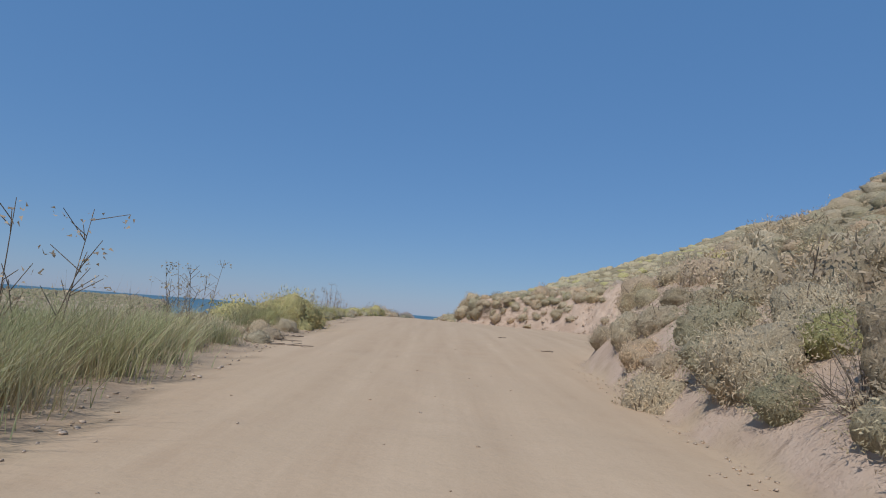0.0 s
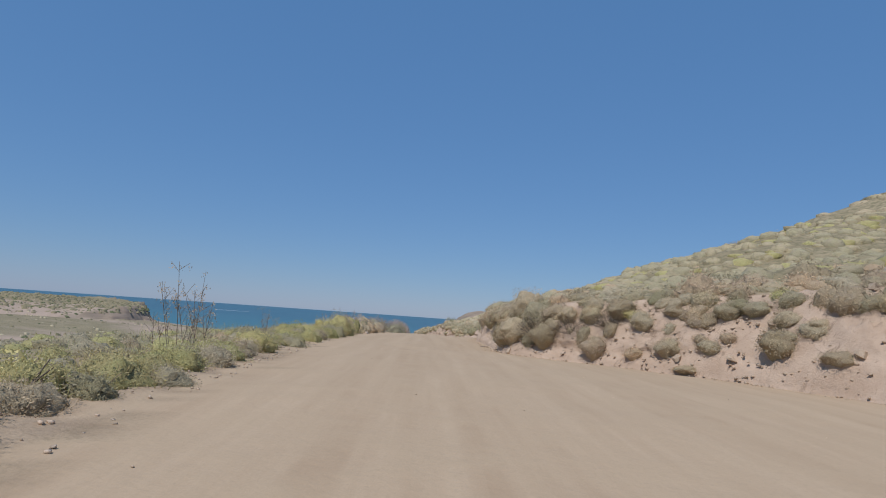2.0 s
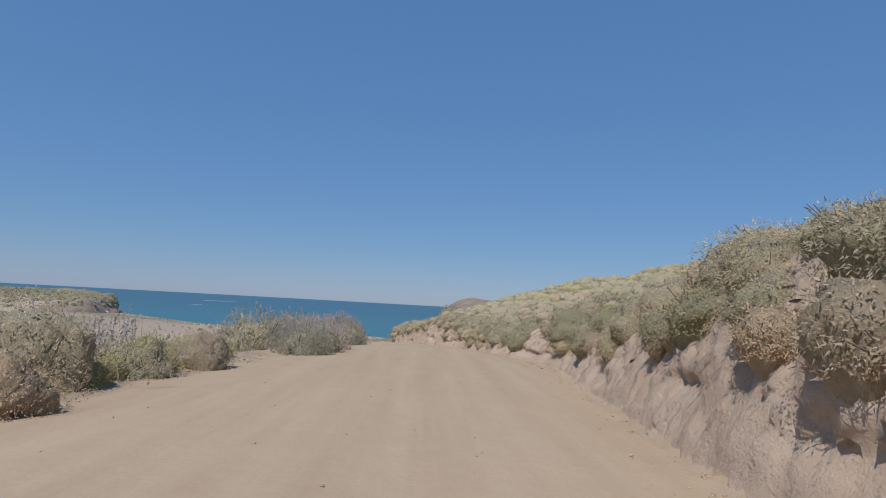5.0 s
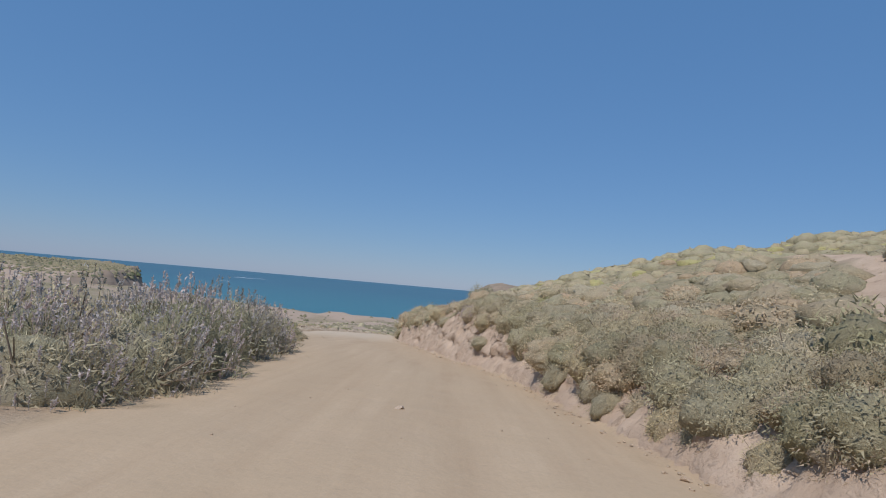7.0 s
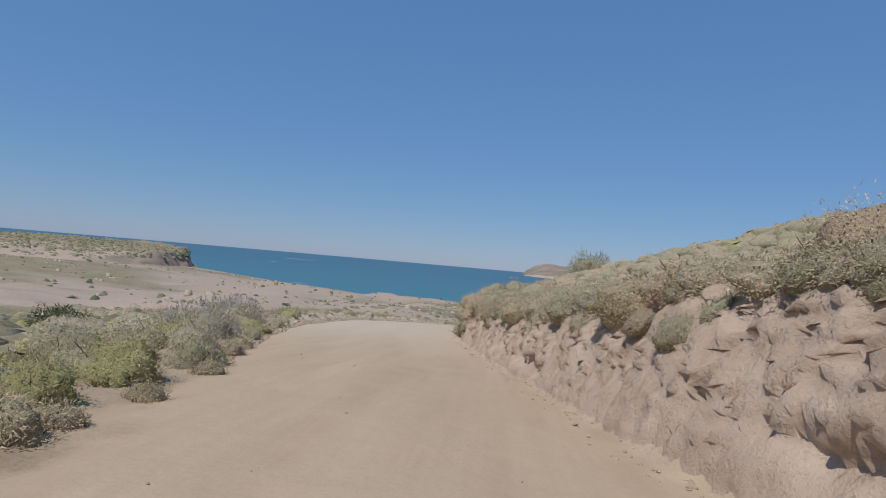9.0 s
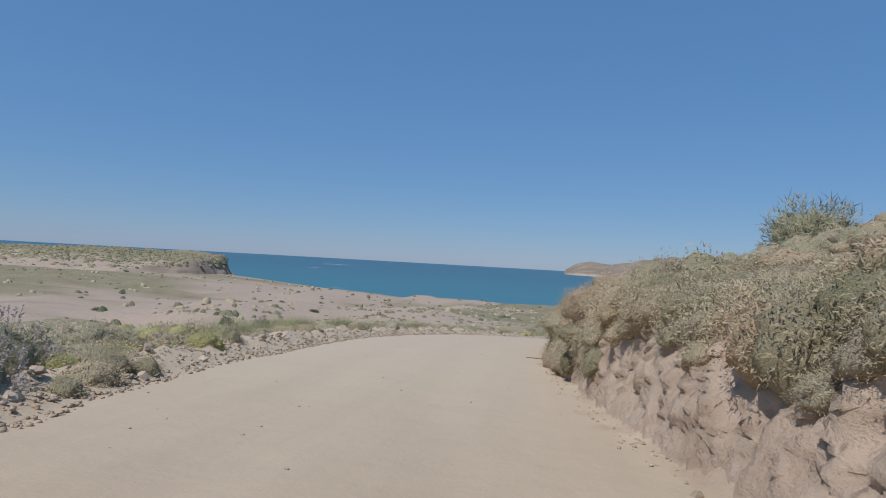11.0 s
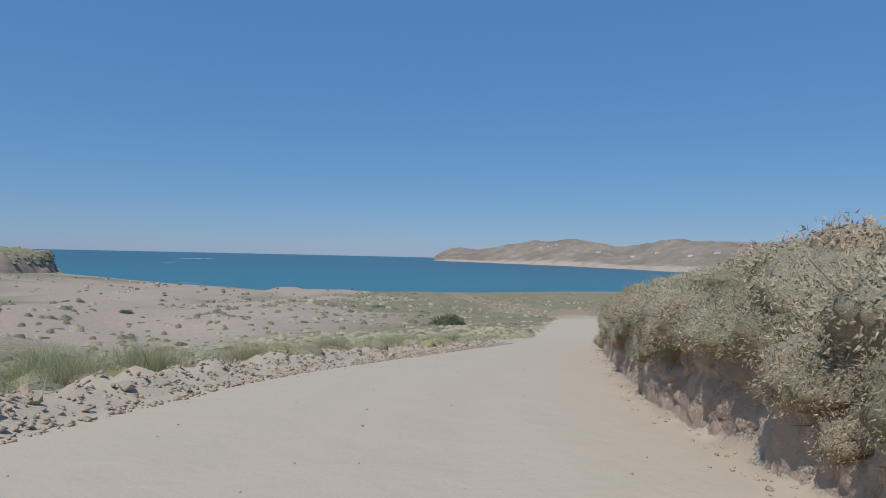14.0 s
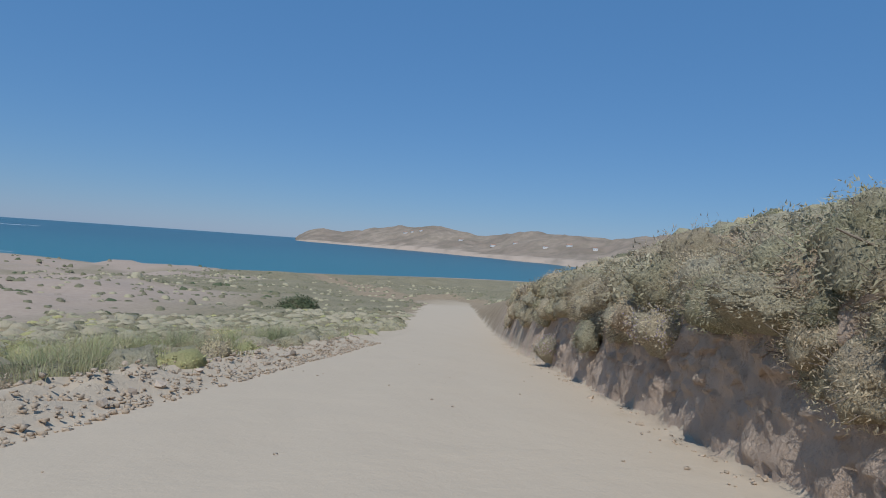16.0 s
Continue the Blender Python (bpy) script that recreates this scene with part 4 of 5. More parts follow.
for _ in range(46):
    y = rng.uniform(126, 164)
    shrub("tussock", float(left_edge(y)) - rng.uniform(1.5, 4.5), y, rng.uniform(0.5, 0.85), 1.0, 0.03)
for key, x, y, r, h in (("dry", -5.00, 13.6, 0.42, 1.00), ("grey", -5.25, 14.6, 0.60, 1.00), ("dry", -4.90, 15.9, 0.45, 0.90), ("grey", -5.75, 16.6, 0.70, 1.10), ("green", -4.5, 19.9, 1.10, 1.35), ("grey", -4.15, 17.7, 0.45, 1.3), ("green", -4.75, 24.6, 0.85, 0.95), ("green", -6.75, 21.8, 0.90, 1.20), ("green", -5.6, 21.6, 0.8, 1.2),
                        ("grey", -5.5, 23.2, 0.60, 1.10), ("green", -5.75, 25.6, 0.80, 0.90), ("grey", -4.55, 26.4, 0.45, 0.90), ("green", -6.05, 31.4, 1.00, 0.85), ("green", -5.15, 33.0, 0.62, 0.80), ("dry", -5.05, 36.6, 0.55, 0.90),
                        ("dry", -5.65, 37.6, 0.50, 1.00), ("grey", -6.25, 38.8, 0.50, 0.70), ("green", -5.95, 40.2, 0.60, 0.60), ("olive", -4.78, 41.2, 0.46, 1.20), ("grey", -5.6, 42.6, 0.5, 1.0), ("green", -4.95, 44.5, 0.54, 1.25), ("olive", -4.95, 46.3, 0.46, 1.45),
                        ("green", -4.95, 48.1, 0.52, 1.5), ("olive", -5.05, 50.0, 0.66, 1.5), ("green", -5.15, 52.0, 0.95, 1.37), ("green", -5.85, 53.6, 0.95, 1.37), ("olive", -5.25, 55.3, 0.91, 1.37), ("green", -5.75, 57.2, 0.95, 1.37),
                        ("green", -5.55, 59.6, 0.95, 1.37), ("grey", -5.05, 61.8, 0.78, 1.50), ("olive", -5.55, 63.6, 0.95, 1.37), ("dry", -4.95, 65.4, 0.71, 1.37), ("grey", -5.55, 67.2, 0.95, 1.50), ("olive", -5.15, 69.4, 0.91, 1.37), ("dry", -4.75, 71.2, 0.71, 1.50)):
    shrub(key, x, y, r, h)
for y in np.arange(45, 74, 1.15):
    r = rng.uniform(0.45, 0.75)
    shrub(rng.choice(["green", "olive", "green", "grey"]), float(left_edge(y)) - rng.uniform(1.4, 2.8), y, r, rng.uniform(0.9, 1.25))
for x, y, h in ((-4.9, 7.2, 2.4), (-5.2, 12.4, 1.9), (-5.8, 15.4, 2.0), (-4.8, 22.4, 1.2), (-5.4, 28.6, 1.5), (-6.2, 37.0, 2.0), (-6.0, 36.2, 1.5), (-6.6, 45.0, 1.1)):
    shrub("weed", x, y, h, 1.0, 0.02)
for a, b, gap, tones in ((19, 34, 0.9, ["green", "grey", "green", "olive"]), (34, 49, 0.55, ["green", "olive", "green", "grey"]), (49, 74, 0.42, ["green", "olive", "green", "green", "grey"])):
    for y in np.arange(a, b, gap):
        r = rng.uniform(0.42, 0.78)
        shrub(rng.choice(tones), float(left_edge(y)) - 0.25 - r * rng.uniform(0.75, 1.3), y + rng.uniform(-0.3, 0.3), r, rng.uniform(0.85, 1.25))
for y in np.arange(54, 72, 0.8):
    shrub("spear", float(left_edge(y)) - rng.uniform(0.5, 1.7), y, rng.uniform(0.9, 1.25), 1.0, 0.02)
for x, y, r, h in ((-4.75, 19.7, 1.25, 1.45), (-5.3, 21.3, 1.2, 1.3), (-4.55, 22.6, 0.8, 1.2), (-6.3, 20.2, 1.2, 1.3)):
    shrub("green", x, y, r, h)
# ---- the big grey shrubs at the bend, left
for x, y, r, h in ((-3.8, 76.6, 0.95, 1.3), (-3.7, 78.2, 1.05, 1.4), (-5.4, 77.6, 1.3, 1.4), (-3.7, 79.9, 1.05, 1.4), (-4.0, 81.4, 0.9, 1.3), (-5.6, 80.4, 1.3, 1.35), (-4.0, 85.0, 0.95, 1.35), (-3.7, 86.4, 1.05, 1.45), (-4.9, 86.0, 1.2, 1.45), (-4.0, 87.9, 1.2, 1.55), (-4.5, 89.5, 1.25, 1.6), (-4.5, 91.5, 1.25, 1.6), (-4.6, 93.4, 1.15, 1.5), (-4.6, 94.4, 1.1, 1.5), (-4.95, 95.8, 0.9, 1.35), (-6.2, 94.8, 1.2, 1.4),
                   (-6.3, 87.2, 1.4, 1.45), (-6.4, 89.8, 1.5, 1.45), (-6.5, 92.4, 1.4, 1.4), (-8.4, 89.0, 1.3, 1.3), (-9.8, 114.6, 1.0, 1.25), (-11.0, 116.4, 1.1, 1.25), (-7.4, 107.0, 0.8, 1.25), (-8.6, 108.6, 0.8, 1.2)):
    shrub("lavender", x, y, r, h)
for key, x, y, r, h in (("green", -5.55, 100.1, 0.45, 1.35), ("green", -5.85, 101.8, 0.60, 1.2), ("dry", -5.05, 101.0, 0.27, 1.1), ("dry", -4.95, 99.7, 0.27, 1.25), ("green", -6.8, 100.9, 0.6, 1.1), ("olive", -6.7, 103.4, 0.5, 1.1), ("dry", -5.9, 103.3, 0.35, 1.0), ("grey", -6.0, 98.4, 0.5, 1.1), ("green", -7.70, 100.2, 0.9, 0.9), ("olive", -7.10, 104.6, 0.6, 0.9), ("dry", -6.00, 104.2, 0.4, 1.0),
                        ("olive", -6.70, 107.0, 0.5, 0.9), ("grey", -8.50, 106.4, 0.8, 0.9), ("dry", -7.50, 109.6, 0.5, 0.9), ("green", -8.30, 111.8, 0.6, 0.8), ("green", -9.90, 110.0, 0.8, 0.8), ("grey", -10.20, 117.6, 0.5, 0.9), ("olive", -11.20, 119.6, 0.5, 0.8)):
    shrub(key, x, y, r, h)
for x, y, r, h in ((-40.0, 179.8, 2.2, 1.55), (-13.0, 110.5, 0.8, 1.05), (-13.9, 131.7, 0.6, 1.2), (-10.3, 137.0, 0.38, 0.9), (1.0, 217.0, 3.0, 0.8), (-93.0, 228.0, 2.0, 0.8), (-120.0, 262.0, 2.6, 0.8), (-46.0, 226.0, 1.2, 0.8), (-60.0, 300.0, 3.0, 0.7)):
    shrub("round", x, y, r, h)
# ---- right bank: large cushions that stand out
for key, x, y, r, h in (("grey", 3.75, 7.2, 0.80, 1.05), ("grey", 3.2, 8.9, 0.62, 1.1), ("olive", 4.3, 9.2, 0.8, 1.0), ("grey", 4.8, 7.6, 0.8, 1.1), ("dry", 3.7, 11.2, 0.5, 1.0), ("grey", 4.1, 12.8, 0.62, 1.0), ("dry", 4.0, 14.6, 0.45, 1.0), ("olive", 4.9, 15.0, 0.7, 1.0),
                        ("dry", 5.9, 13.6, 0.8, 1.1), ("grey", 5.6, 11.0, 0.9, 1.1), ("dry", 4.4, 5.2, 0.9, 1.1), ("dry", 5.7, 9.0, 1.0, 1.2), ("olive", 6.4, 15.9, 0.6, 0.9), ("bare", 3.7, 5.4, 0.6, 0.9),
                        ("olive", 2.75, 45.3, 0.66, 1.35), ("green", 1.85, 47.3, 0.48, 1.5), ("grey", 2.7, 46.6, 0.8, 1.5), ("dry", 3.5, 45.6, 0.55, 1.0),  ("olive", 2.5, 48.4, 0.75, 1.0), ("green", 5.2, 42.8, 0.35, 0.9), ("olive", 6.4, 43.0, 0.45, 1.1), ("grey", 3.6, 44.4, 0.5, 1.0),
                        ("olive", 2.6, 50.6, 0.6, 1.2), ("olive", 2.8, 52.2, 0.6, 1.2), ("grey", 2.9, 53.4, 0.55, 1.2), ("grey", 3.2, 54.6, 0.9, 1.1), ("bare", 2.4, 55.0, 0.7, 0.9), ("dry", 8.6, 42.6, 0.8, 1.0), ("dry", 9.6, 41.2, 0.8, 1.0), ("olive", 8.0, 44.0, 0.6, 1.0), ("dry", 10.6, 42.4, 0.9, 1.0), ("grey", 9.2, 44.6, 0.8, 1.0), ("dry", 11.0, 40.0, 0.7, 1.0), ("dry", 12.0, 38.6, 0.6, 1.0), ("grey", 10.4, 38.0, 0.5, 1.0), ("dry", 9.9, 36.2, 0.55, 1.0), ("dry", 10.8, 35.0, 0.6, 1.0), ("grey", 8.9, 38.4, 0.5, 1.0), ("dry", 11.6, 33.6, 0.5, 1.0), ("olive", 7.4, 40.6, 0.42, 1.0), ("dry", 2.5, 49.6, 0.5, 0.9), ("bare", 2.7, 49.2, 0.6, 0.9), ("grey", 2.8, 57.6, 0.8, 1.1), ("olive", 2.6, 60.2, 0.7, 1.0), ("grey", 3.2, 62.6, 0.8, 1.0),
                        ("grey", 4.2, 66.8, 1.0, 1.15), ("olive", 4.3, 76.8, 0.95, 1.15), ("dry", 4.5, 78.8, 0.9, 1.2), ("bare", 3.9, 78.2, 0.7, 1.0), ("olive", 4.9, 82.0, 0.7, 1.0), ("olive", 2.6, 88.3, 0.6, 1.1), ("grey", 3.1, 86.2, 0.7, 1.0), ("dry", 3.4, 90.8, 0.6, 1.1),
                        ("olive", 2.0, 93.0, 0.55, 1.2), ("olive", 1.9, 97.2, 0.75, 1.15), ("dry", 1.4, 100.4, 0.7, 1.1), ("grey", 1.2, 95.8, 0.4, 0.9)):
    if not on_bare_earth(x, y):
        shrub(key, x, y, r, h * (1.35 if y < 16 else 1.0))
for x, y, r in ((25.8, 78.6, 1.1), (27.2, 79.6, 0.9), (11.8, 112.2, 0.6), (7.2, 113.6, 0.5)):
    shrub("dry", x, y, r, 1.1)
put(broom, 2.7, 124.8, 1.25, 1.3, 30)

# cushions along the crest of the cut, hanging over its face
for y in np.arange(-3, 172, 0.45):
    wb = float(bank_width(y))
    for n in range(4 if 119 < y < 154 or 73 < y < 93 else 2):
        yy = y + rng.uniform(-0.22, 0.22)
        shaded = 119 < yy < 154
        if yy < 16:
            v = rng.uniform(0.5, 5.0)
        elif yy < 44:
            v = wb * rng.uniform(0.96, 1.2) + rng.uniform(0, 1) ** 2 * 3 if yy < 36 else wb * rng.uniform(0.35, 1.1) ** 0.6 + rng.uniform(0, 1) ** 2 * 3
        elif yy < 133 and shaded:
            v = wb * rng.uniform(0.25, 1.3) + rng.uniform(0, 1) ** 2 * 2.2
        elif 73 < yy < 93:
            v = wb * rng.uniform(0.2, 1.2) + rng.uniform(0, 1) ** 2 * 1.8
        elif shaded:
            v = wb * rng.uniform(0.75, 1.2) + rng.uniform(0, 1) ** 2 * 2.2
        else:
            v = wb * rng.uniform(0.95, 1.15) + rng.uniform(0, 1) ** 2 * 2.0
        x = float(right_edge(yy)) + v
        size = rng.uniform(0.42, 0.78) * (rng.uniform(0.6, 1.15) if 16 < yy < 44 else 1.0) * (1.1 if shaded else 1.0)
        if (16 < yy < 28 and n) or not clear(x, yy, size, 0.48 if shaded or yy > 44 else 0.6) or path_gap(x, yy) < 0.25 + size * 0.45:
            continue
        key = rng.choice(["olive", "grey", "dry", "heath", "green", "bare"], p=[0.36, 0.17, 0.15, 0.27, 0.04, 0.01] if yy < 119 else [0.22, 0.2, 0.26, 0.31, 0.0, 0.01])
        shrub(key, x, yy, size, rng.uniform(0.6, 1.25 if shaded else 0.95) if yy > 44 else rng.uniform(0.95, 1.3))


def hang(y, out, down, size, lean):
    """A shrub rooted in the rim of the cut that hangs over its face."""
    tall = float(bank_height(y))
    s = 1 - min(down / tall, 1.0) ** 0.6
    x = float(right_edge(y) + bank_width(y) * s + undercut(y) * 0.6 * (s < 0.75)) - out
    z = float(track_z(y)) + tall - down
    ob = copy_thing(hanging[rng.randint(len(hanging))], Matrix.Translation((x, y, z)) @ Matrix.Rotation(radians(-lean), 4, "Y") @ Matrix.Rotation(rng.uniform(0, 6.28), 4, "Z"))
    ob.scale = (size, size, size * rng.uniform(0.8, 1.05))


hollows = table([119, 120, 121, 124, 125.5, 127, 130, 131, 134, 134.8, 136, 137.5, 139, 140.5, 142, 143.5, 145, 147, 149, 151, 153, 156, 160, 165, 172], [1, 0.6, 0.8, 0.95, 0.95, 0.95, 0.70, 0.30, 0.15, 0.6, 0.6, 0.1, 0.15, 0.6, 0.1, 0.1, 0.55, 0.6, 0.1, 0.15, 0.6, 0.2, 0.5, 0.5, 0.7], 0.4)
for y in np.arange(119.5, 172, 0.46):
    for n in range(4 if 122 < y < 129.5 else 3 if y < 156 else 2):
        yy = y + rng.uniform(-0.2, 0.2)
        down = rng.uniform(0, 1) * float(hollows(yy)) * float(bank_height(yy))
        hang(yy, rng.uniform(-0.2, 0.12), down, rng.uniform(0.30, 0.52), 20 + 40 * down)
for a, b, most, gap, small, large in ((41.0, 46.5, 0.8, 0.25, 0.30, 0.50), (46.5, 58, 0.35, 0.5, 0.3, 0.5), (58, 76, 0.6, 0.5, 0.28, 0.46), (82, 92, 0.8, 0.4, 0.3, 0.5), (93, 100, 0.2, 0.8, 0.2, 0.36), (100.6, 103, 0.35, 0.35, 0.25, 0.42), (104, 119, 0.35, 0.55, 0.24, 0.40)):
    for y in np.arange(a, b, gap):
        yy = y + rng.uniform(-0.2, 0.2)
        down = rng.uniform(0, 1) ** 1.3 * most * float(bank_height(yy))
        if path_gap(float(right_edge(yy)) + 1, yy) > 0.5:
            hang(yy, rng.uniform(-0.2, 0.03), down, rng.uniform(small, large), 20 + 35 * down)
# thick growth along the left verge
for a, b, gap, far, tones in ((13, 45, 0.62, 3.2, ["grey", "green", "olive", "dry"]), (97, 121, 0.42, 3.4, ["green", "grey", "olive", "grey"]), (121, 163, 0.42, 3.0, ["grey", "dry", "olive", "green"])):
    for y in np.arange(a, b, gap):
        u = (0.2 if a < 120 else 1.0) + rng.uniform(0, 1) ** 1.3 * far
        r = rng.uniform(0.24, 0.52)
        x = float(left_edge(y)) - u
        if clear(x, y, r, 0.6):
            shrub(rng.choice(tones), x, y, r, rng.uniform(0.8, 1.3))
for y in np.arange(117, 168, 0.12):
    u, r = 1.6 + rng.uniform(0, 1) * 7.0, rng.uniform(0.32, 0.75)
    x = float(left_edge(y)) - u
    if clear(x, y, r, 0.55):
        shrub(rng.choice(["grey", "dry", "olive", "heath", "green"]), x, y, r, rng.uniform(0.7, 1.15))
for y in np.arange(73, 95, 0.4):
    wb = float(bank_width(y))
    x, r = float(right_edge(y)) + wb * rng.uniform(0.3, 1.0) + rng.uniform(0, 1) ** 2 * 2.5, rng.uniform(0.42, 0.75)
    if clear(x, y, r, 0.45) and path_gap(x, y) > 0.3 + 0.5 * r:
        shrub(rng.choice(["olive", "dry", "olive", "grey"]), x, y, r, rng.uniform(0.95, 1.3), 0.2)
for key, x, y, r, h in (("grey", 2.55, 91.2, 0.42, 1.1), ("olive", 2.5, 90.0, 0.45, 1.1), ("grey", 2.75, 88.9, 0.55, 1.1), ("olive", 2.8, 87.9, 0.6, 1.15), ("dry", 2.9, 86.9, 0.6, 1.2), ("olive", 2.9, 85.7, 0.6, 1.15), ("grey", 3.0, 84.6, 0.55, 1.1), ("olive", 3.3, 88.2, 0.6, 1.2), ("dry", 3.4, 89.4, 0.6, 1.1), ("grey", 3.4, 87.2, 0.6, 1.2), ("olive", 3.2, 83.4, 0.5, 1.1),
                        ("dry", 7.6, 38.9, 0.6, 1.2), ("grey", 8.0, 38.1, 0.55, 1.3), ("dry", 8.3, 37.3, 0.6, 1.2), ("dry", 8.7, 36.4, 0.55, 1.2), ("dry", 9.1, 35.6, 0.5, 1.1), ("grey", 8.3, 39.1, 0.6, 1.3), ("dry", 8.8, 38.2, 0.65, 1.3), ("olive", 9.3, 37.2, 0.6, 1.2), ("dry", 9.8, 36.0, 0.6, 1.2), ("dry", 9.4, 34.6, 0.4, 1.0), ("dry", 10.2, 34.4, 0.5, 1.1), ("green", 6.5, 39.9, 0.33, 1.1),
                        ("grey", 5.4, 42.4, 0.5, 1.2), ("olive", 4.2, 43.8, 0.45, 1.2),
                        ("olive", -5.9, 103.9, 0.55, 1.3), ("grey", -6.4, 104.6, 0.6, 1.3), ("green", -7.3, 105.6, 0.6, 1.2), ("grey", -7.6, 107.4, 0.6, 1.2), ("dry", -6.3, 105.8, 0.4, 1.1), ("olive", -7.0, 102.6, 0.6, 1.2), ("grey", -8.2, 104.2, 0.7, 1.1), ("olive", -8.8, 107.8, 0.6, 1.1), ("olive", -9.0, 110.4, 0.6, 1.1), ("grey", -9.2, 112.2, 0.6, 1.0), ("dry", -5.4, 103.0, 0.3, 1.2),
                        ("green", -5.0, 18.2, 0.7, 1.3), ("grey", -4.4, 16.0, 0.5, 1.2), ("green", -5.9, 19.4, 0.9, 1.35), ("grey", -4.0, 14.4, 0.42, 1.2), ("olive", -4.9, 12.2, 0.6, 1.2), ("green", -4.6, 22.4, 0.6, 1.1), ("olive", -4.7, 28.2, 0.6, 1.1), ("green", -5.2, 30.3, 0.85, 1.1), ("grey", -4.7, 34.6, 0.5, 1.2), ("green", -5.0, 38.2, 0.6, 1.2)):
    if not on_bare_earth(x, y):
        shrub(key, x, y, r, h)
for _ in range(16):
    y = rng.uniform(38, 42.5)
    shrub(rng.choice(["dry", "dry", "heath", "grey"]), float(right_edge(y)) + rng.uniform(0.25, 2.3), y, rng.uniform(0.3, 0.55), rng.uniform(0.8, 1.1), 0.25)
# bushes that cover the bank down to a narrow foot of bare earth
for a, b, low, gap in ((46, 57, 0.75, 0.5), (57, 80, 0.22, 0.34), (80, 93, 0.3, 0.42), (93, 99, 0.9, 0.6), (103.5, 119, 0.55, 0.42)):
    for y in np.arange(a, b, gap):
        wb, r = float(bank_width(y)), rng.uniform(0.36, 0.72)
        v = wb * rng.uniform(low, 1.15)
        if path_gap(float(right_edge(y)) + v, y) > 0.25 + 0.5 * r:
            shrub(rng.choice(["olive", "olive", "heath", "grey", "dry"]), float(right_edge(y)) + v + 0.3 * r, y + rng.uniform(-0.2, 0.2), r, rng.uniform(0.9, 1.25), 0.15)
for y in np.arange(48.5, 58, 0.55):
    hang(y, rng.uniform(0.05, 0.3), rng.uniform(0.0, 0.35), rng.uniform(0.5, 0.75), 25)
for x, y, r in ((1.0, 98.6, 0.5), (0.2, 103.9, 0.5), (0.05, 105.0, 0.45), (-0.2, 106.6, 0.5), (0.9, 107.5, 0.6), (-0.6, 110.2, 0.5), (0.3, 112.0, 0.5), (-1.9, 131.6, 0.45), (3.2, 157.0, 0.5), (1.4, 150.6, 0.45)):
    shrub("lilac", x, y, r, 1.1)
for _ in range(48):
    y, r = rng.uniform(3, 17), rng.uniform(0.45, 0.9)
    x = float(right_edge(y)) + 0.9 * r + rng.uniform(0, 1) ** 1.4 * 4.5
    if clear(x, y, r, 0.42):
        shrub(rng.choice(["olive", "grey", "heath", "dry", "olive"]), x, y, r, rng.uniform(0.95, 1.3), 0.15)
for _ in range(44):
    y, r = rng.uniform(41.6, 48.5), rng.uniform(0.45, 0.85)
    x = float(right_edge(y)) + 0.45 * r + rng.uniform(0, 1) ** 1.3 * 2.6
    if clear(x, y, r, 0.34):
        shrub(rng.choice(["dry", "dry", "olive", "grey", "heath"]), x, y, r, rng.uniform(0.95, 1.35), 0.15)
for key, x, y, r in (("dry", 5.3, 79.4, 0.75), ("olive", 5.7, 81.0, 0.85), ("dry", 4.9, 78.2, 0.7), ("heath", 6.2, 79.8, 0.8), ("bare", 4.6, 78.8, 0.7), ("olive", 1.9, 94.8, 0.6), ("olive", 1.35, 96.6, 0.5)):
    shrub(key, x, y, r, 1.2, 0.15)
for x, y, r in ((2.6, 45.0, 0.8), (3.6, 44.0, 0.75), (4.6, 43.2, 0.7)):
    shrub("bare", x, y, r, 1.0)
for y in np.arange(93.5, 118, 0.36):
    r = rng.uniform(0.4, 0.68)
    v = float(bank_width(y)) * rng.uniform(0.9, 1.25) + 0.2 * r
    shrub(rng.choice(["heath", "grey", "heath", "grey"]), float(right_edge(y)) + v, y, r, rng.uniform(0.75, 1.05), 0.15)
# brown shrubs on the fallen slope
for _ in range(46):
    y = rng.uniform(36, 45)
    f = rng.uniform(0.05, 0.6 if y < 39 else 1.0)
    x, r = float(right_edge(y) + bank_width(y) * f), rng.uniform(0.28, 0.6)
    if clear(x, y, r, 0.5) and float(waves(np.array(x), np.array(y), 6.0, 61, 2)) > -0.35 + 0.5 * (0.6 - f):
        shrub(rng.choice(["dry", "grey", "dry", "heath"]), x, y, r, rng.uniform(0.5, 0.8), 0.25)


# ---- the scrub that covers the slopes and the dunes, too many to count
def scrub_field(name, n, area, seed, mats, sizes, keep, form, label, tall=(0.65, 1.1), inside=(7, 3, 0.68), sink=0.12):
    r = np.random.RandomState(seed)
    x, y = r.uniform(area[0], area[1], n), r.uniform(area[2], area[3], n)
    ok = keep(x, y, r)
    x, y = x[ok], y[ok]
    size = r.uniform(*sizes, len(x))
    z = np.maximum(ground_z(x, y), headland_z(x, y)) - sink * size
    which = r.randint(0, len(mats), len(x))
    for k, mat in enumerate(mats):
        s = which == k
        high, turn, at = size[s] * r.uniform(*tall, s.sum()), r.uniform(0, 6.28, s.sum()), np.stack([x[s], y[s], z[s]], 1)
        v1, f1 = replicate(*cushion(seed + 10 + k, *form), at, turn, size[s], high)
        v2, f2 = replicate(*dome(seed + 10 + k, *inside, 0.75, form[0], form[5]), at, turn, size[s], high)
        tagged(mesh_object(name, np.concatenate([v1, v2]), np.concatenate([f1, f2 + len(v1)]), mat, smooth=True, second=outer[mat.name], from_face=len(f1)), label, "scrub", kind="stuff")


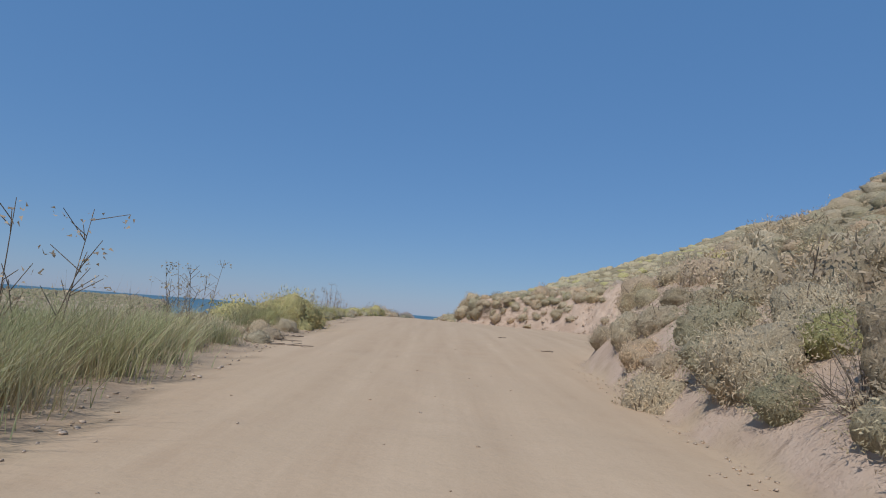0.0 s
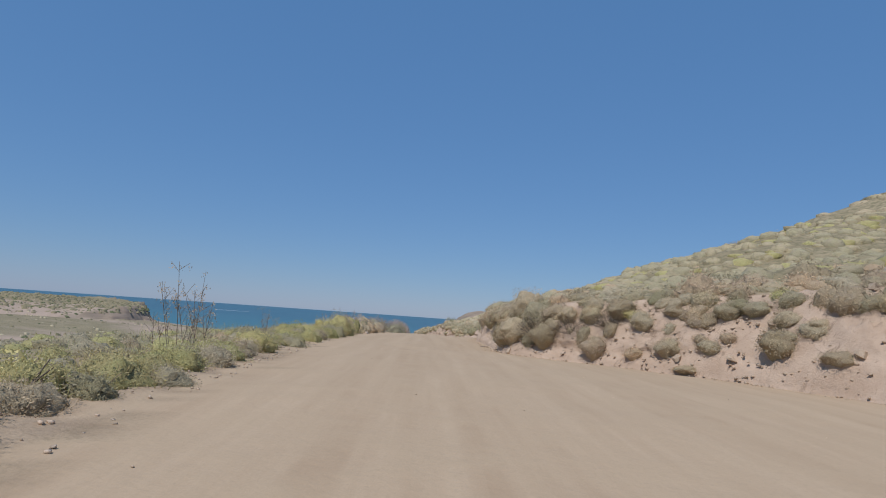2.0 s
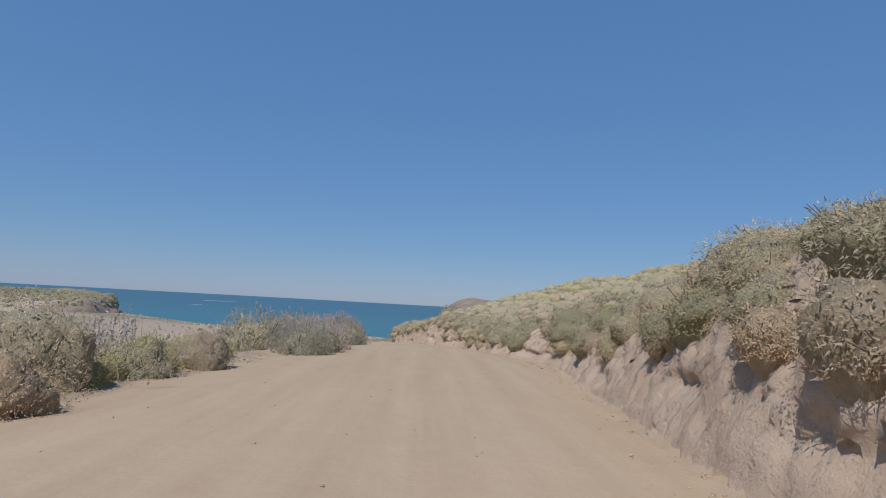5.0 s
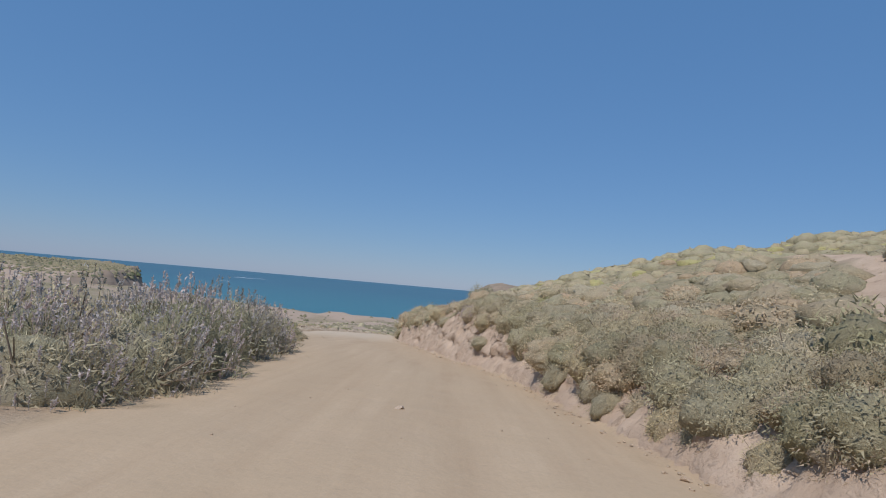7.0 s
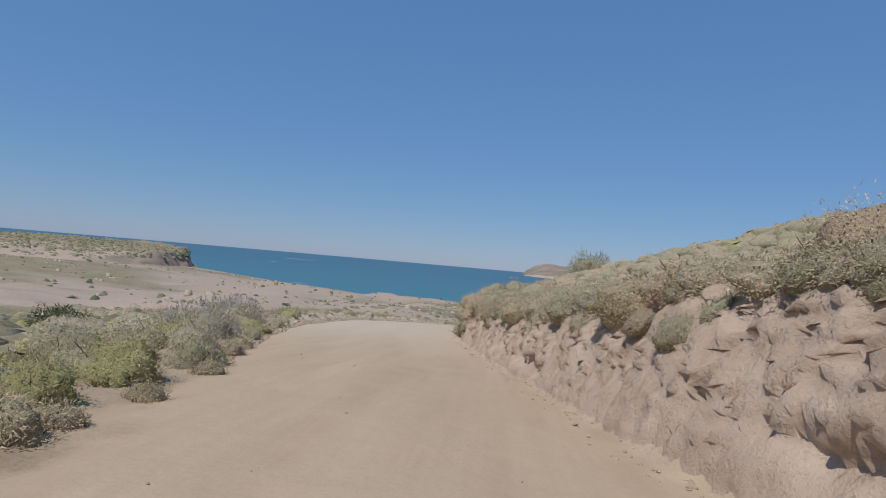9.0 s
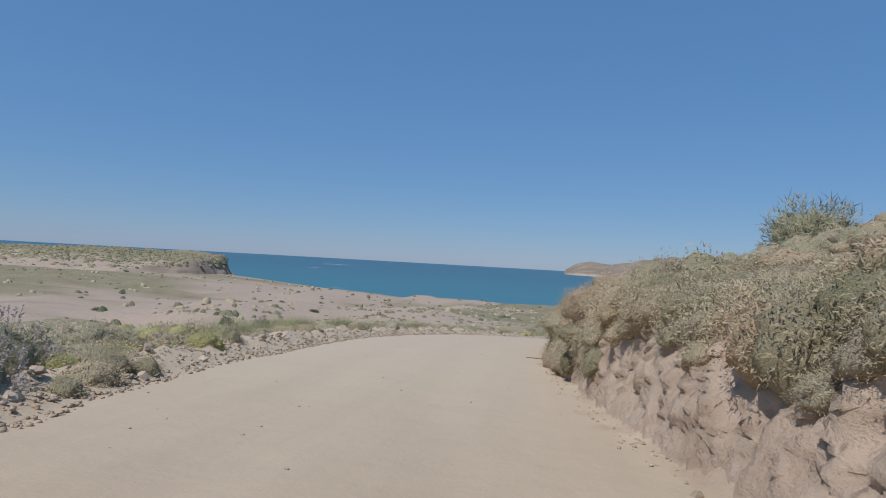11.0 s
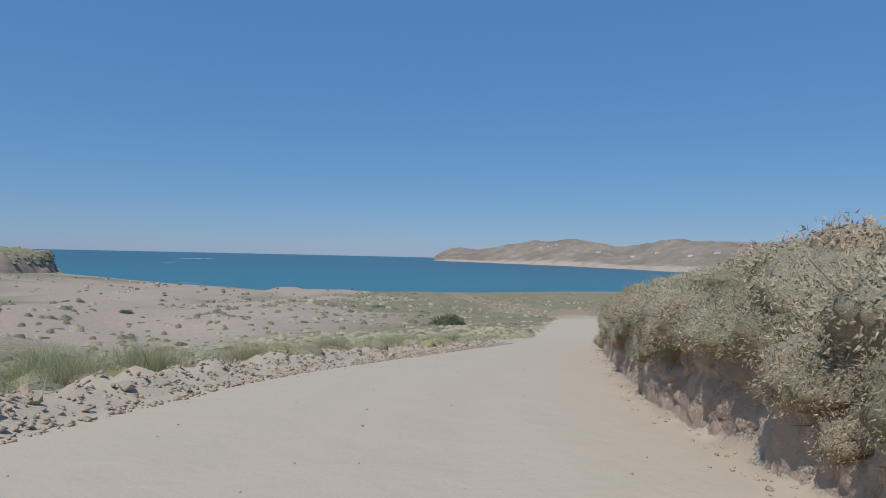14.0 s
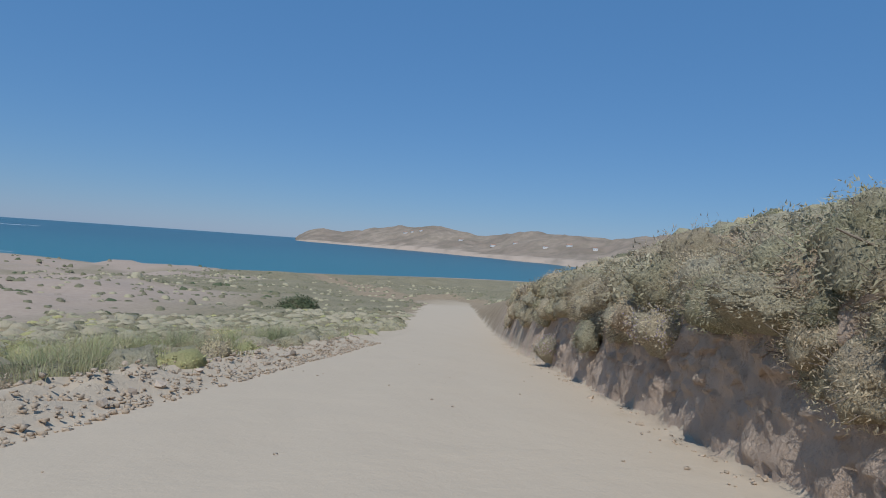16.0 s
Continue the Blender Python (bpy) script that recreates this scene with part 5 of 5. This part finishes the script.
def hill_near(x, y, r):
    v = x - right_edge(y) - bank_width(y)
    return (v > 0.7) & (v < 7) & (path_gap(x, y) > 0.55)


def hill_far(x, y, r):
    v = x - right_edge(y) - bank_width(y)
    return (v > 6.5) & (v < 27) & (path_gap(x, y) > 0.7)


def hill_top(x, y, r):
    v = x - right_edge(y) - bank_width(y)
    return (v > 26) & (v < 75)


def verge_left(x, y, r):
    u = left_edge(y) - x
    return (u > 0.75) & (u < 9) & (r.uniform(0, 1, len(x)) < np.where(y > 118, 1.0, 0.8)) & ((y < 74) | (y > 96) | (u > 3.5))


def verge_far(x, y, r):
    u = left_edge(y) - x
    return (u > 9) & (u < 30) & (r.uniform(0, 1, len(x)) < 0.35 + 0.4 * step(112, 122, y) + 0.6 * step(-0.6, 0.6, waves(x, y, 14, 71, 2)))


def heath(x, y, r):
    u = left_edge(y) - x
    return (u > 1.5) & (u < 32) & (r.uniform(0, 1, len(x)) < step(33, 14, u) * step(-0.9, 0.1, waves(x, y, 9, 73, 2)))


def plain(x, y, r):
    near = r.uniform(0, 1, len(x)) < np.interp(y, [172, 240, 420], [1.0, 0.8, 0.45])
    return near & ((x < left_edge(y) - 1.5) | (x > right_edge(y) + 2) | (y > 262)) & (waves(x, y, 60, 86, 3) + step(-95, -35, x) > 0.35)


def on_headland(x, y, r):
    h = headland_z(x, y)
    return (h > -17) & (r.uniform(0, 1, len(x)) < step(-18, -11, h)) & (y < 600)


def valley(x, y, r):
    u = left_edge(y) - x
    patch = step(-0.35, 0.5, waves(x, y, 17, 74, 2))
    thick = patch * step(-0.2, 0.9, waves(x, y, 55, 72, 3) + 1.3 * step(-80, -10, x) + 0.9 * step(330, 450, y) + 1.6 * step(-17, -9, headland_z(x, y)))
    return (u > 20) & (np.maximum(lowland(x, y), headland_z(x, y)) > SEA + 1.2) & (r.uniform(0, 1, len(x)) < 0.05 + 0.95 * thick) & (x < right_edge(y) - 8 + 90 * step(240, 262, y))


near_form = (12, 13, 0.095, 0.042, 0.75, 0.46, 0.8)
verge_form = (9, 15, 0.14, 0.060, 0.75, 0.46, 0.8)
far_form = (7, 3, 0.16, 0.10, 0.75, 0.46, 0.8)
hill_form = (7, 5, 0.18, 0.085, 0.75, 0.46, 0.8)
scrub_field("hillside_scrub", 13000, (-4, 26, -5, 210), 50, [SHRUB_LEAF, HEATH_LEAF, DRY_LEAF, SHRUB_LEAF, GREY_LEAF], (0.34, 0.74), hill_near, near_form, "olive and grey cushion scrub covering the slope", (0.55, 0.95), (10, 4, 0.84))
scrub_field("upper_scrub", 19000, (2, 46, -5, 235), 60, [SHRUB_LEAF, HEATH_LEAF, SHRUB_LEAF, GREEN_LEAF, SHRUB_LEAF], (0.42, 0.95), hill_far, hill_form, "olive cushion scrub over the hillside", (0.5, 0.85), (7, 3, 0.98), 0.25)
scrub_field("hilltop_scrub", 6000, (20, 92, -5, 235), 63, [SHRUB_LEAF, HEATH_LEAF, SHRUB_LEAF], (0.8, 1.5), hill_top, hill_form, "olive cushion scrub on top of the hill", (0.4, 0.65), (7, 3, 0.98), 0.25)
scrub_field("verge_scrub", 7000, (-24, 6, 0, 200), 70, [GREEN_LEAF, GREY_LEAF, SHRUB_LEAF, HEATH_LEAF], (0.24, 0.56), verge_left, verge_form, "low yellow-green scrub beside the track", (0.65, 1.1), (8, 4, 0.9))
scrub_field("meadow_scrub", 4800, (-44, 4, 0, 210), 75, [GREY_LEAF, SHRUB_LEAF, GREEN_LEAF], (0.35, 0.8), verge_far, far_form, "low olive scrub below the track", (0.6, 1.0), (7, 3, 0.98))
scrub_field("verge_heath", 10000, (-50, 10, 100, 205), 77, [DUNE_LEAF, SHRUB_LEAF, DUNE_LEAF, HEATH_LEAF], (0.35, 0.85), heath, (8, 6, 0.11, 0.045, 0.75, 0.46, 0.8), "grey-green heath below the edge of the track", (0.5, 0.9), (7, 3, 0.98))
scrub_field("headland_scrub", 8500, (-560, -190, 420, 600), 88, [DARK_LEAF, DUNE_LEAF, DUNE_LEAF], (1.2, 3.6), on_headland, far_form, "dark scrub over the top of the headland", (0.35, 0.6), (6, 2, 0.98))
scrub_field("plain_scrub", 6500, (-85, 75, 165, 420), 85, [DUNE_LEAF, DUNE_LEAF, SHRUB_LEAF, DUNE_LEAF], (0.45, 1.1), plain, far_form, "olive and grey low scrub over the dune plain", (0.4, 0.7), (7, 2, 0.98))
scrub_field("dune_scrub", 8500, (-470, 60, 40, 516), 80, [DUNE_LEAF, GREY_LEAF, DUNE_LEAF, DARK_LEAF], (0.6, 2.1), valley, far_form, "scattered low scrub on pale dune sand", (0.35, 0.7), (6, 2, 0.98))


def grass_field():
    r = np.random.RandomState(90)
    y = r.uniform(0, 185, 1500)
    x = left_edge(y) - 0.9 - r.uniform(0, 1, 1500) ** 1.6 * 12
    ok = (y < 72) | (y > 97)
    x, y = x[ok], y[ok]
    for k in range(2):
        v, f = blades(95 + k, 20, 0.25, 1.0, 0.014, 0.4, 2)
        s = np.arange(len(x)) % 2 == k
        size = r.uniform(0.25, 0.6, s.sum())
        vv, ff = replicate(v, f, np.stack([x[s], y[s], ground_z(x[s], y[s]) - 0.02], 1), r.uniform(0, 6.28, s.sum()), size * 1.3, size)
        tagged(mesh_object("verge_grass", vv, ff, GRASS_LEAF), "thin yellow-green grass beside the track", "grass", kind="stuff")


grass_field()



# ---------------------------------------------------------------- stones
def stone_mesh(seed, points=11):
    """A broken angular stone about one metre across, as triangles."""
    r = np.random.RandomState(seed)
    p = unit(r.normal(0, 1, (points, 3))) * r.uniform(0.38, 0.58, (points, 1)) * [1, r.uniform(0.65, 0.95), r.uniform(0.5, 0.8)]
    bm = bmesh.new()
    for q in p:
        bm.verts.new(q)
    bmesh.ops.convex_hull(bm, input=list(bm.verts))
    bmesh.ops.delete(bm, geom=[v for v in bm.verts if not v.link_faces], context="VERTS")
    bmesh.ops.triangulate(bm, faces=list(bm.faces))
    bm.verts.index_update()
    v, f = np.array([tuple(v.co) for v in bm.verts]), np.array([[v.index for v in q.verts] for q in bm.faces])
    bm.free()
    return v, f


def stone_data(name, seed, mat):
    v, f = stone_mesh(seed, 14)
    me = bpy.data.meshes.new(name)
    me.from_pydata([tuple(p) for p in v], [], [tuple(int(k) for k in q) for q in f])
    me.materials.append(mat)
    return me


stones = [stone_data("stone", 400 + k, STONE) for k in range(6)]
clods = [stone_data("clod", 400 + k, CLOD) for k in range(6)]


def stone(x, y, size, label="pale broken stone on the earth bank", group="loose stones", sink=0.22, up=0.0):
    name = "earth_clod" if "lump" in label else "stone"
    ob = new(name, (clods if "lump" in label else stones)[rng.randint(len(stones))])
    ob.matrix_world = pose(x, y, float(ground_z(x, y)) + size * (0.3 - sink) + up, rng.uniform(-25, 25), rng.uniform(-25, 25), rng.uniform(0, 360))
    ob.scale = (size, size * rng.uniform(0.8, 1.2), size * rng.uniform(0.8, 1.2))
    return tagged(ob, label, "clod" if "lump" in label else "stone", group)


stone(11.6, 40.1, 1.3, "large pale boulder in the crumbled slope", "")
stone(-4.55, 60.0, 0.38, "whitish stone at the track edge")
stone(-0.3, 86.1, 0.13, "small pale stone lying on the track")
for y in np.arange(106, 160, 0.4):
    u = rng.uniform(0.05, 1.2)
    stone(float(left_edge(y)) - u, y, rng.uniform(0.09, 0.24) * (1.6 if rng.uniform() < 0.08 else 1.0), "pale broken stone in the rubble edge of the track", "rubble along the track")
for y in np.arange(40, 74, 1.6):
    stone(float(left_edge(y)) - rng.uniform(0.1, 0.7), y, rng.uniform(0.10, 0.22), "pale stone at the track edge")
for _ in range(60):
    y = rng.uniform(22, 47)
    stone(float(right_edge(y)) + float(bank_width(y)) * rng.uniform(0.0, 0.9), y, rng.uniform(0.12, 0.42), "pinkish earth lump on the crumbled slope", "lumps on the crumbled slope")
for y in np.arange(76, 156, 2.0):
    stone(float(right_edge(y)) - rng.uniform(0.0, 0.35), y, rng.uniform(0.06, 0.16), "earth lump fallen at the foot of the cut", "lumps below the cut")


def gravel(name, n, where, sizes, seed, label):
    r = np.random.RandomState(seed)
    x, y = where(r, n)
    for k in range(3):
        v, f = stone_mesh(420 + k, 8)
        s = np.arange(len(x)) % 3 == k
        size = r.uniform(*sizes, s.sum())
        vv, ff = replicate(v, f, np.stack([x[s], y[s], ground_z(x[s], y[s]) + 0.12 * size], 1), r.uniform(0, 6.28, s.sum()), size, size)
        tagged(mesh_object(name, vv, ff, STONE if "stones" in label else CLOD), label, "gravel", kind="stuff")


def along_left(r, n):
    y = r.uniform(108, 165, n)
    return left_edge(y) + 0.25 - r.uniform(0, 1, n) ** 1.2 * 1.5, y


def along_left_start(r, n):
    y = r.uniform(3, 75, n)
    return left_edge(y) + 0.2 - r.uniform(0, 1, n) ** 1.5 * 1.2, y


def along_right(r, n):
    y = r.uniform(2, 165, n)
    return right_edge(y) - np.abs(r.normal(0, 0.22, n)), y


def on_track(r, n):
    y = r.uniform(2, 165, n)
    return left_edge(y) + (right_edge(y) - left_edge(y)) * r.uniform(0, 1, n), y


def on_scree(r, n):
    y = r.uniform(18, 48, n)
    return right_edge(y) + bank_width(y) * r.uniform(-0.05, 0.95, n), y


gravel("rubble_gravel", 6500, along_left, (0.03, 0.12), 430, "small broken clods along the track edge")
gravel("edge_gravel", 900, along_left_start, (0.03, 0.09), 431, "small stones and clods along the track edge")
gravel("foot_gravel", 1500, along_right, (0.02, 0.065), 432, "crumbled clods at the foot of the cut bank")
gravel("track_pebbles", 500, on_track, (0.02, 0.05), 433, "few small pebbles on the dusty track")
gravel("scree_gravel", 1800, on_scree, (0.05, 0.17), 434, "pink crumbled earth lumps on the slope")


def fallen_twig(x, y, length, turn, label):
    """A thin crooked dead branch lying on the earth."""
    r = np.random.RandomState(int(abs(x * 100) + abs(y * 10)))
    n = 7
    s = np.linspace(0, length, n)
    p = np.stack([s, np.cumsum(r.normal(0, 0.05, n)) * length, np.zeros(n)], 1)
    starts, ends = list(p[:-1]), list(p[1:])
    for k in range(2, n - 1):
        starts.append(p[k])
        ends.append(p[k] + [0.12 * length, r.choice([-1, 1]) * 0.16 * length, 0.02])
    v, f = tubes(np.array(starts), np.array(ends), 0.014, 0.009)
    c, q = math.cos(radians(turn)), math.sin(radians(turn))
    w = np.stack([x + v[:, 0] * c - v[:, 1] * q, y + v[:, 0] * q + v[:, 1] * c, v[:, 2]], 1)
    w[:, 2] += ground_z(w[:, 0], w[:, 1]) + 0.012
    tagged(mesh_object("fallen_twig", w, f, TWIG), label, "twig", "fallen twigs")


for x, y, ln, turn in ((-4.6, 14.3, 1.9, -8), (-4.7, 15.6, 1.5, -22), (-4.4, 16.4, 1.0, 15), (3.0, 17.4, 0.35, 10), (-3.8, 126.5, 0.75, -12), (2.2, 21.5, 0.3, 30), (-6.2, 149.6, 0.5, 5), (1.2, 49.6, 0.8, 60)):
    fallen_twig(x, y, ln, turn, "thin dead branch lying on the dusty earth")


# ---------------------------------------------------------------- far things
def foam_patch(x, y, length, width, turn, seed):
    """A thin ragged streak of breaking water."""
    r = np.random.RandomState(seed)
    n = 14
    t = np.linspace(-1, 1, n)
    half = width * np.sqrt(np.clip(1 - t ** 2, 0.02, 1)) * r.uniform(0.4, 1.0, n)
    mid = np.cumsum(r.normal(0, 0.06, n)) * width * 3
    px = np.r_[t * length, t * length, t * length] / 2
    py = np.r_[mid - half / 2, mid, mid + half / 2]
    pz = np.r_[np.full(n, 0.02), half * 0.08 + 0.05, np.full(n, 0.02)]
    c, q = math.cos(radians(turn)), math.sin(radians(turn))
    v = np.stack([x + px * c - py * q, y + px * q + py * c, SEA + pz], 1)
    a = np.arange(n - 1)
    f = np.concatenate([np.stack([a, a + 1, a + n + 1, a + n], 1), np.stack([a + n, a + n + 1, a + 2 * n + 1, a + 2 * n], 1)])
    tagged(mesh_object("foam_streak", v, f, FOAM, smooth=True), "white streak of breaking wave on the sea", "foam", "foam streaks")


for k, (x, y, ln, wd, turn) in enumerate(((-560, 1780, 60, 7, 6), (-520, 1800, 30, 5, 0), (-236, 615, 16, 2.5, 60), (-225, 590, 12, 2, 30), (-212, 584, 14, 1.6, 10), (-186, 588, 16, 1.4, 5), (-160, 592, 14, 1.2, 0), (-250, 640, 14, 3, 80), (-420, 1250, 22, 3, 8))):
    foam_patch(x, y, ln, wd, turn, 500 + k)


def house(x, y, wide, deep, high, turn):
    """A small white farmhouse far off: walls with dark openings under a low roof."""
    z = SEA + 14
    for o in bpy.data.objects:
        if o.name == "far_hills":
            hit, place, *_ = o.ray_cast(Vector((x, y, 400)), Vector((0, 0, -1)))
            z = place.z if hit else z
    e = new("house")
    e.matrix_world = pose(x, y, z, 0, 0, turn)
    bm = bmesh.new()
    bmesh.ops.create_cube(bm, size=1, matrix=Matrix.LocRotScale((0, 0, high / 2 - 1), None, (wide, deep, high + 2)))
    part("wall", bm, PLASTER, e)
    bm = bmesh.new()
    w, q, h = wide / 2 + 0.4, deep / 2 + 0.4, high
    pts = [bm.verts.new(p) for p in ((-w, -q, h), (w, -q, h), (w, q, h), (-w, q, h), (-w * 0.8, 0, h + deep * 0.22), (w * 0.8, 0, h + deep * 0.22))]
    for f in ((0, 1, 5, 4), (2, 3, 4, 5), (1, 2, 5), (3, 0, 4), (3, 2, 1, 0)):
        bm.faces.new([pts[k] for k in f])
    part("roof", bm, ROOF_TILE, e)
    for k in (-0.28, 0.28):
        bm = bmesh.new()
        bmesh.ops.create_cube(bm, size=1, matrix=Matrix.LocRotScale((k * wide, -deep / 2, high * 0.5), None, (1.2, 0.12, 1.4)))
        part("window", bm, TWIG, e)
    tagged(e, "small white house on the dry hillside across the bay", "house", "houses across the bay")


def part(name, bm, mat, parent, label=""):
    me = bpy.data.meshes.new(name)
    bm.to_mesh(me)
    bm.free()
    me.materials.append(mat)
    ob = new(name, me)
    ob.parent = parent
    if label:
        ob["label"] = label
    return ob


bpy.context.view_layer.update()
for bearing, dist, wide in ((12.4, 2230, 16), (13.0, 2210, 10), (13.8, 2190, 12), (17.5, 1990, 14), (20.5, 1790, 16), (22.5, 1700, 12), (25.2, 1560, 12), (27.3, 1520, 14), (29.6, 1420, 10)):
    a = radians(bearing)
    house(dist * math.sin(a), 140 + dist * math.cos(a), wide, 8, 4.5, -bearing + 10)

for p in patterns:
    for o in [*p.children_recursive, p]:
        bpy.data.objects.remove(o)
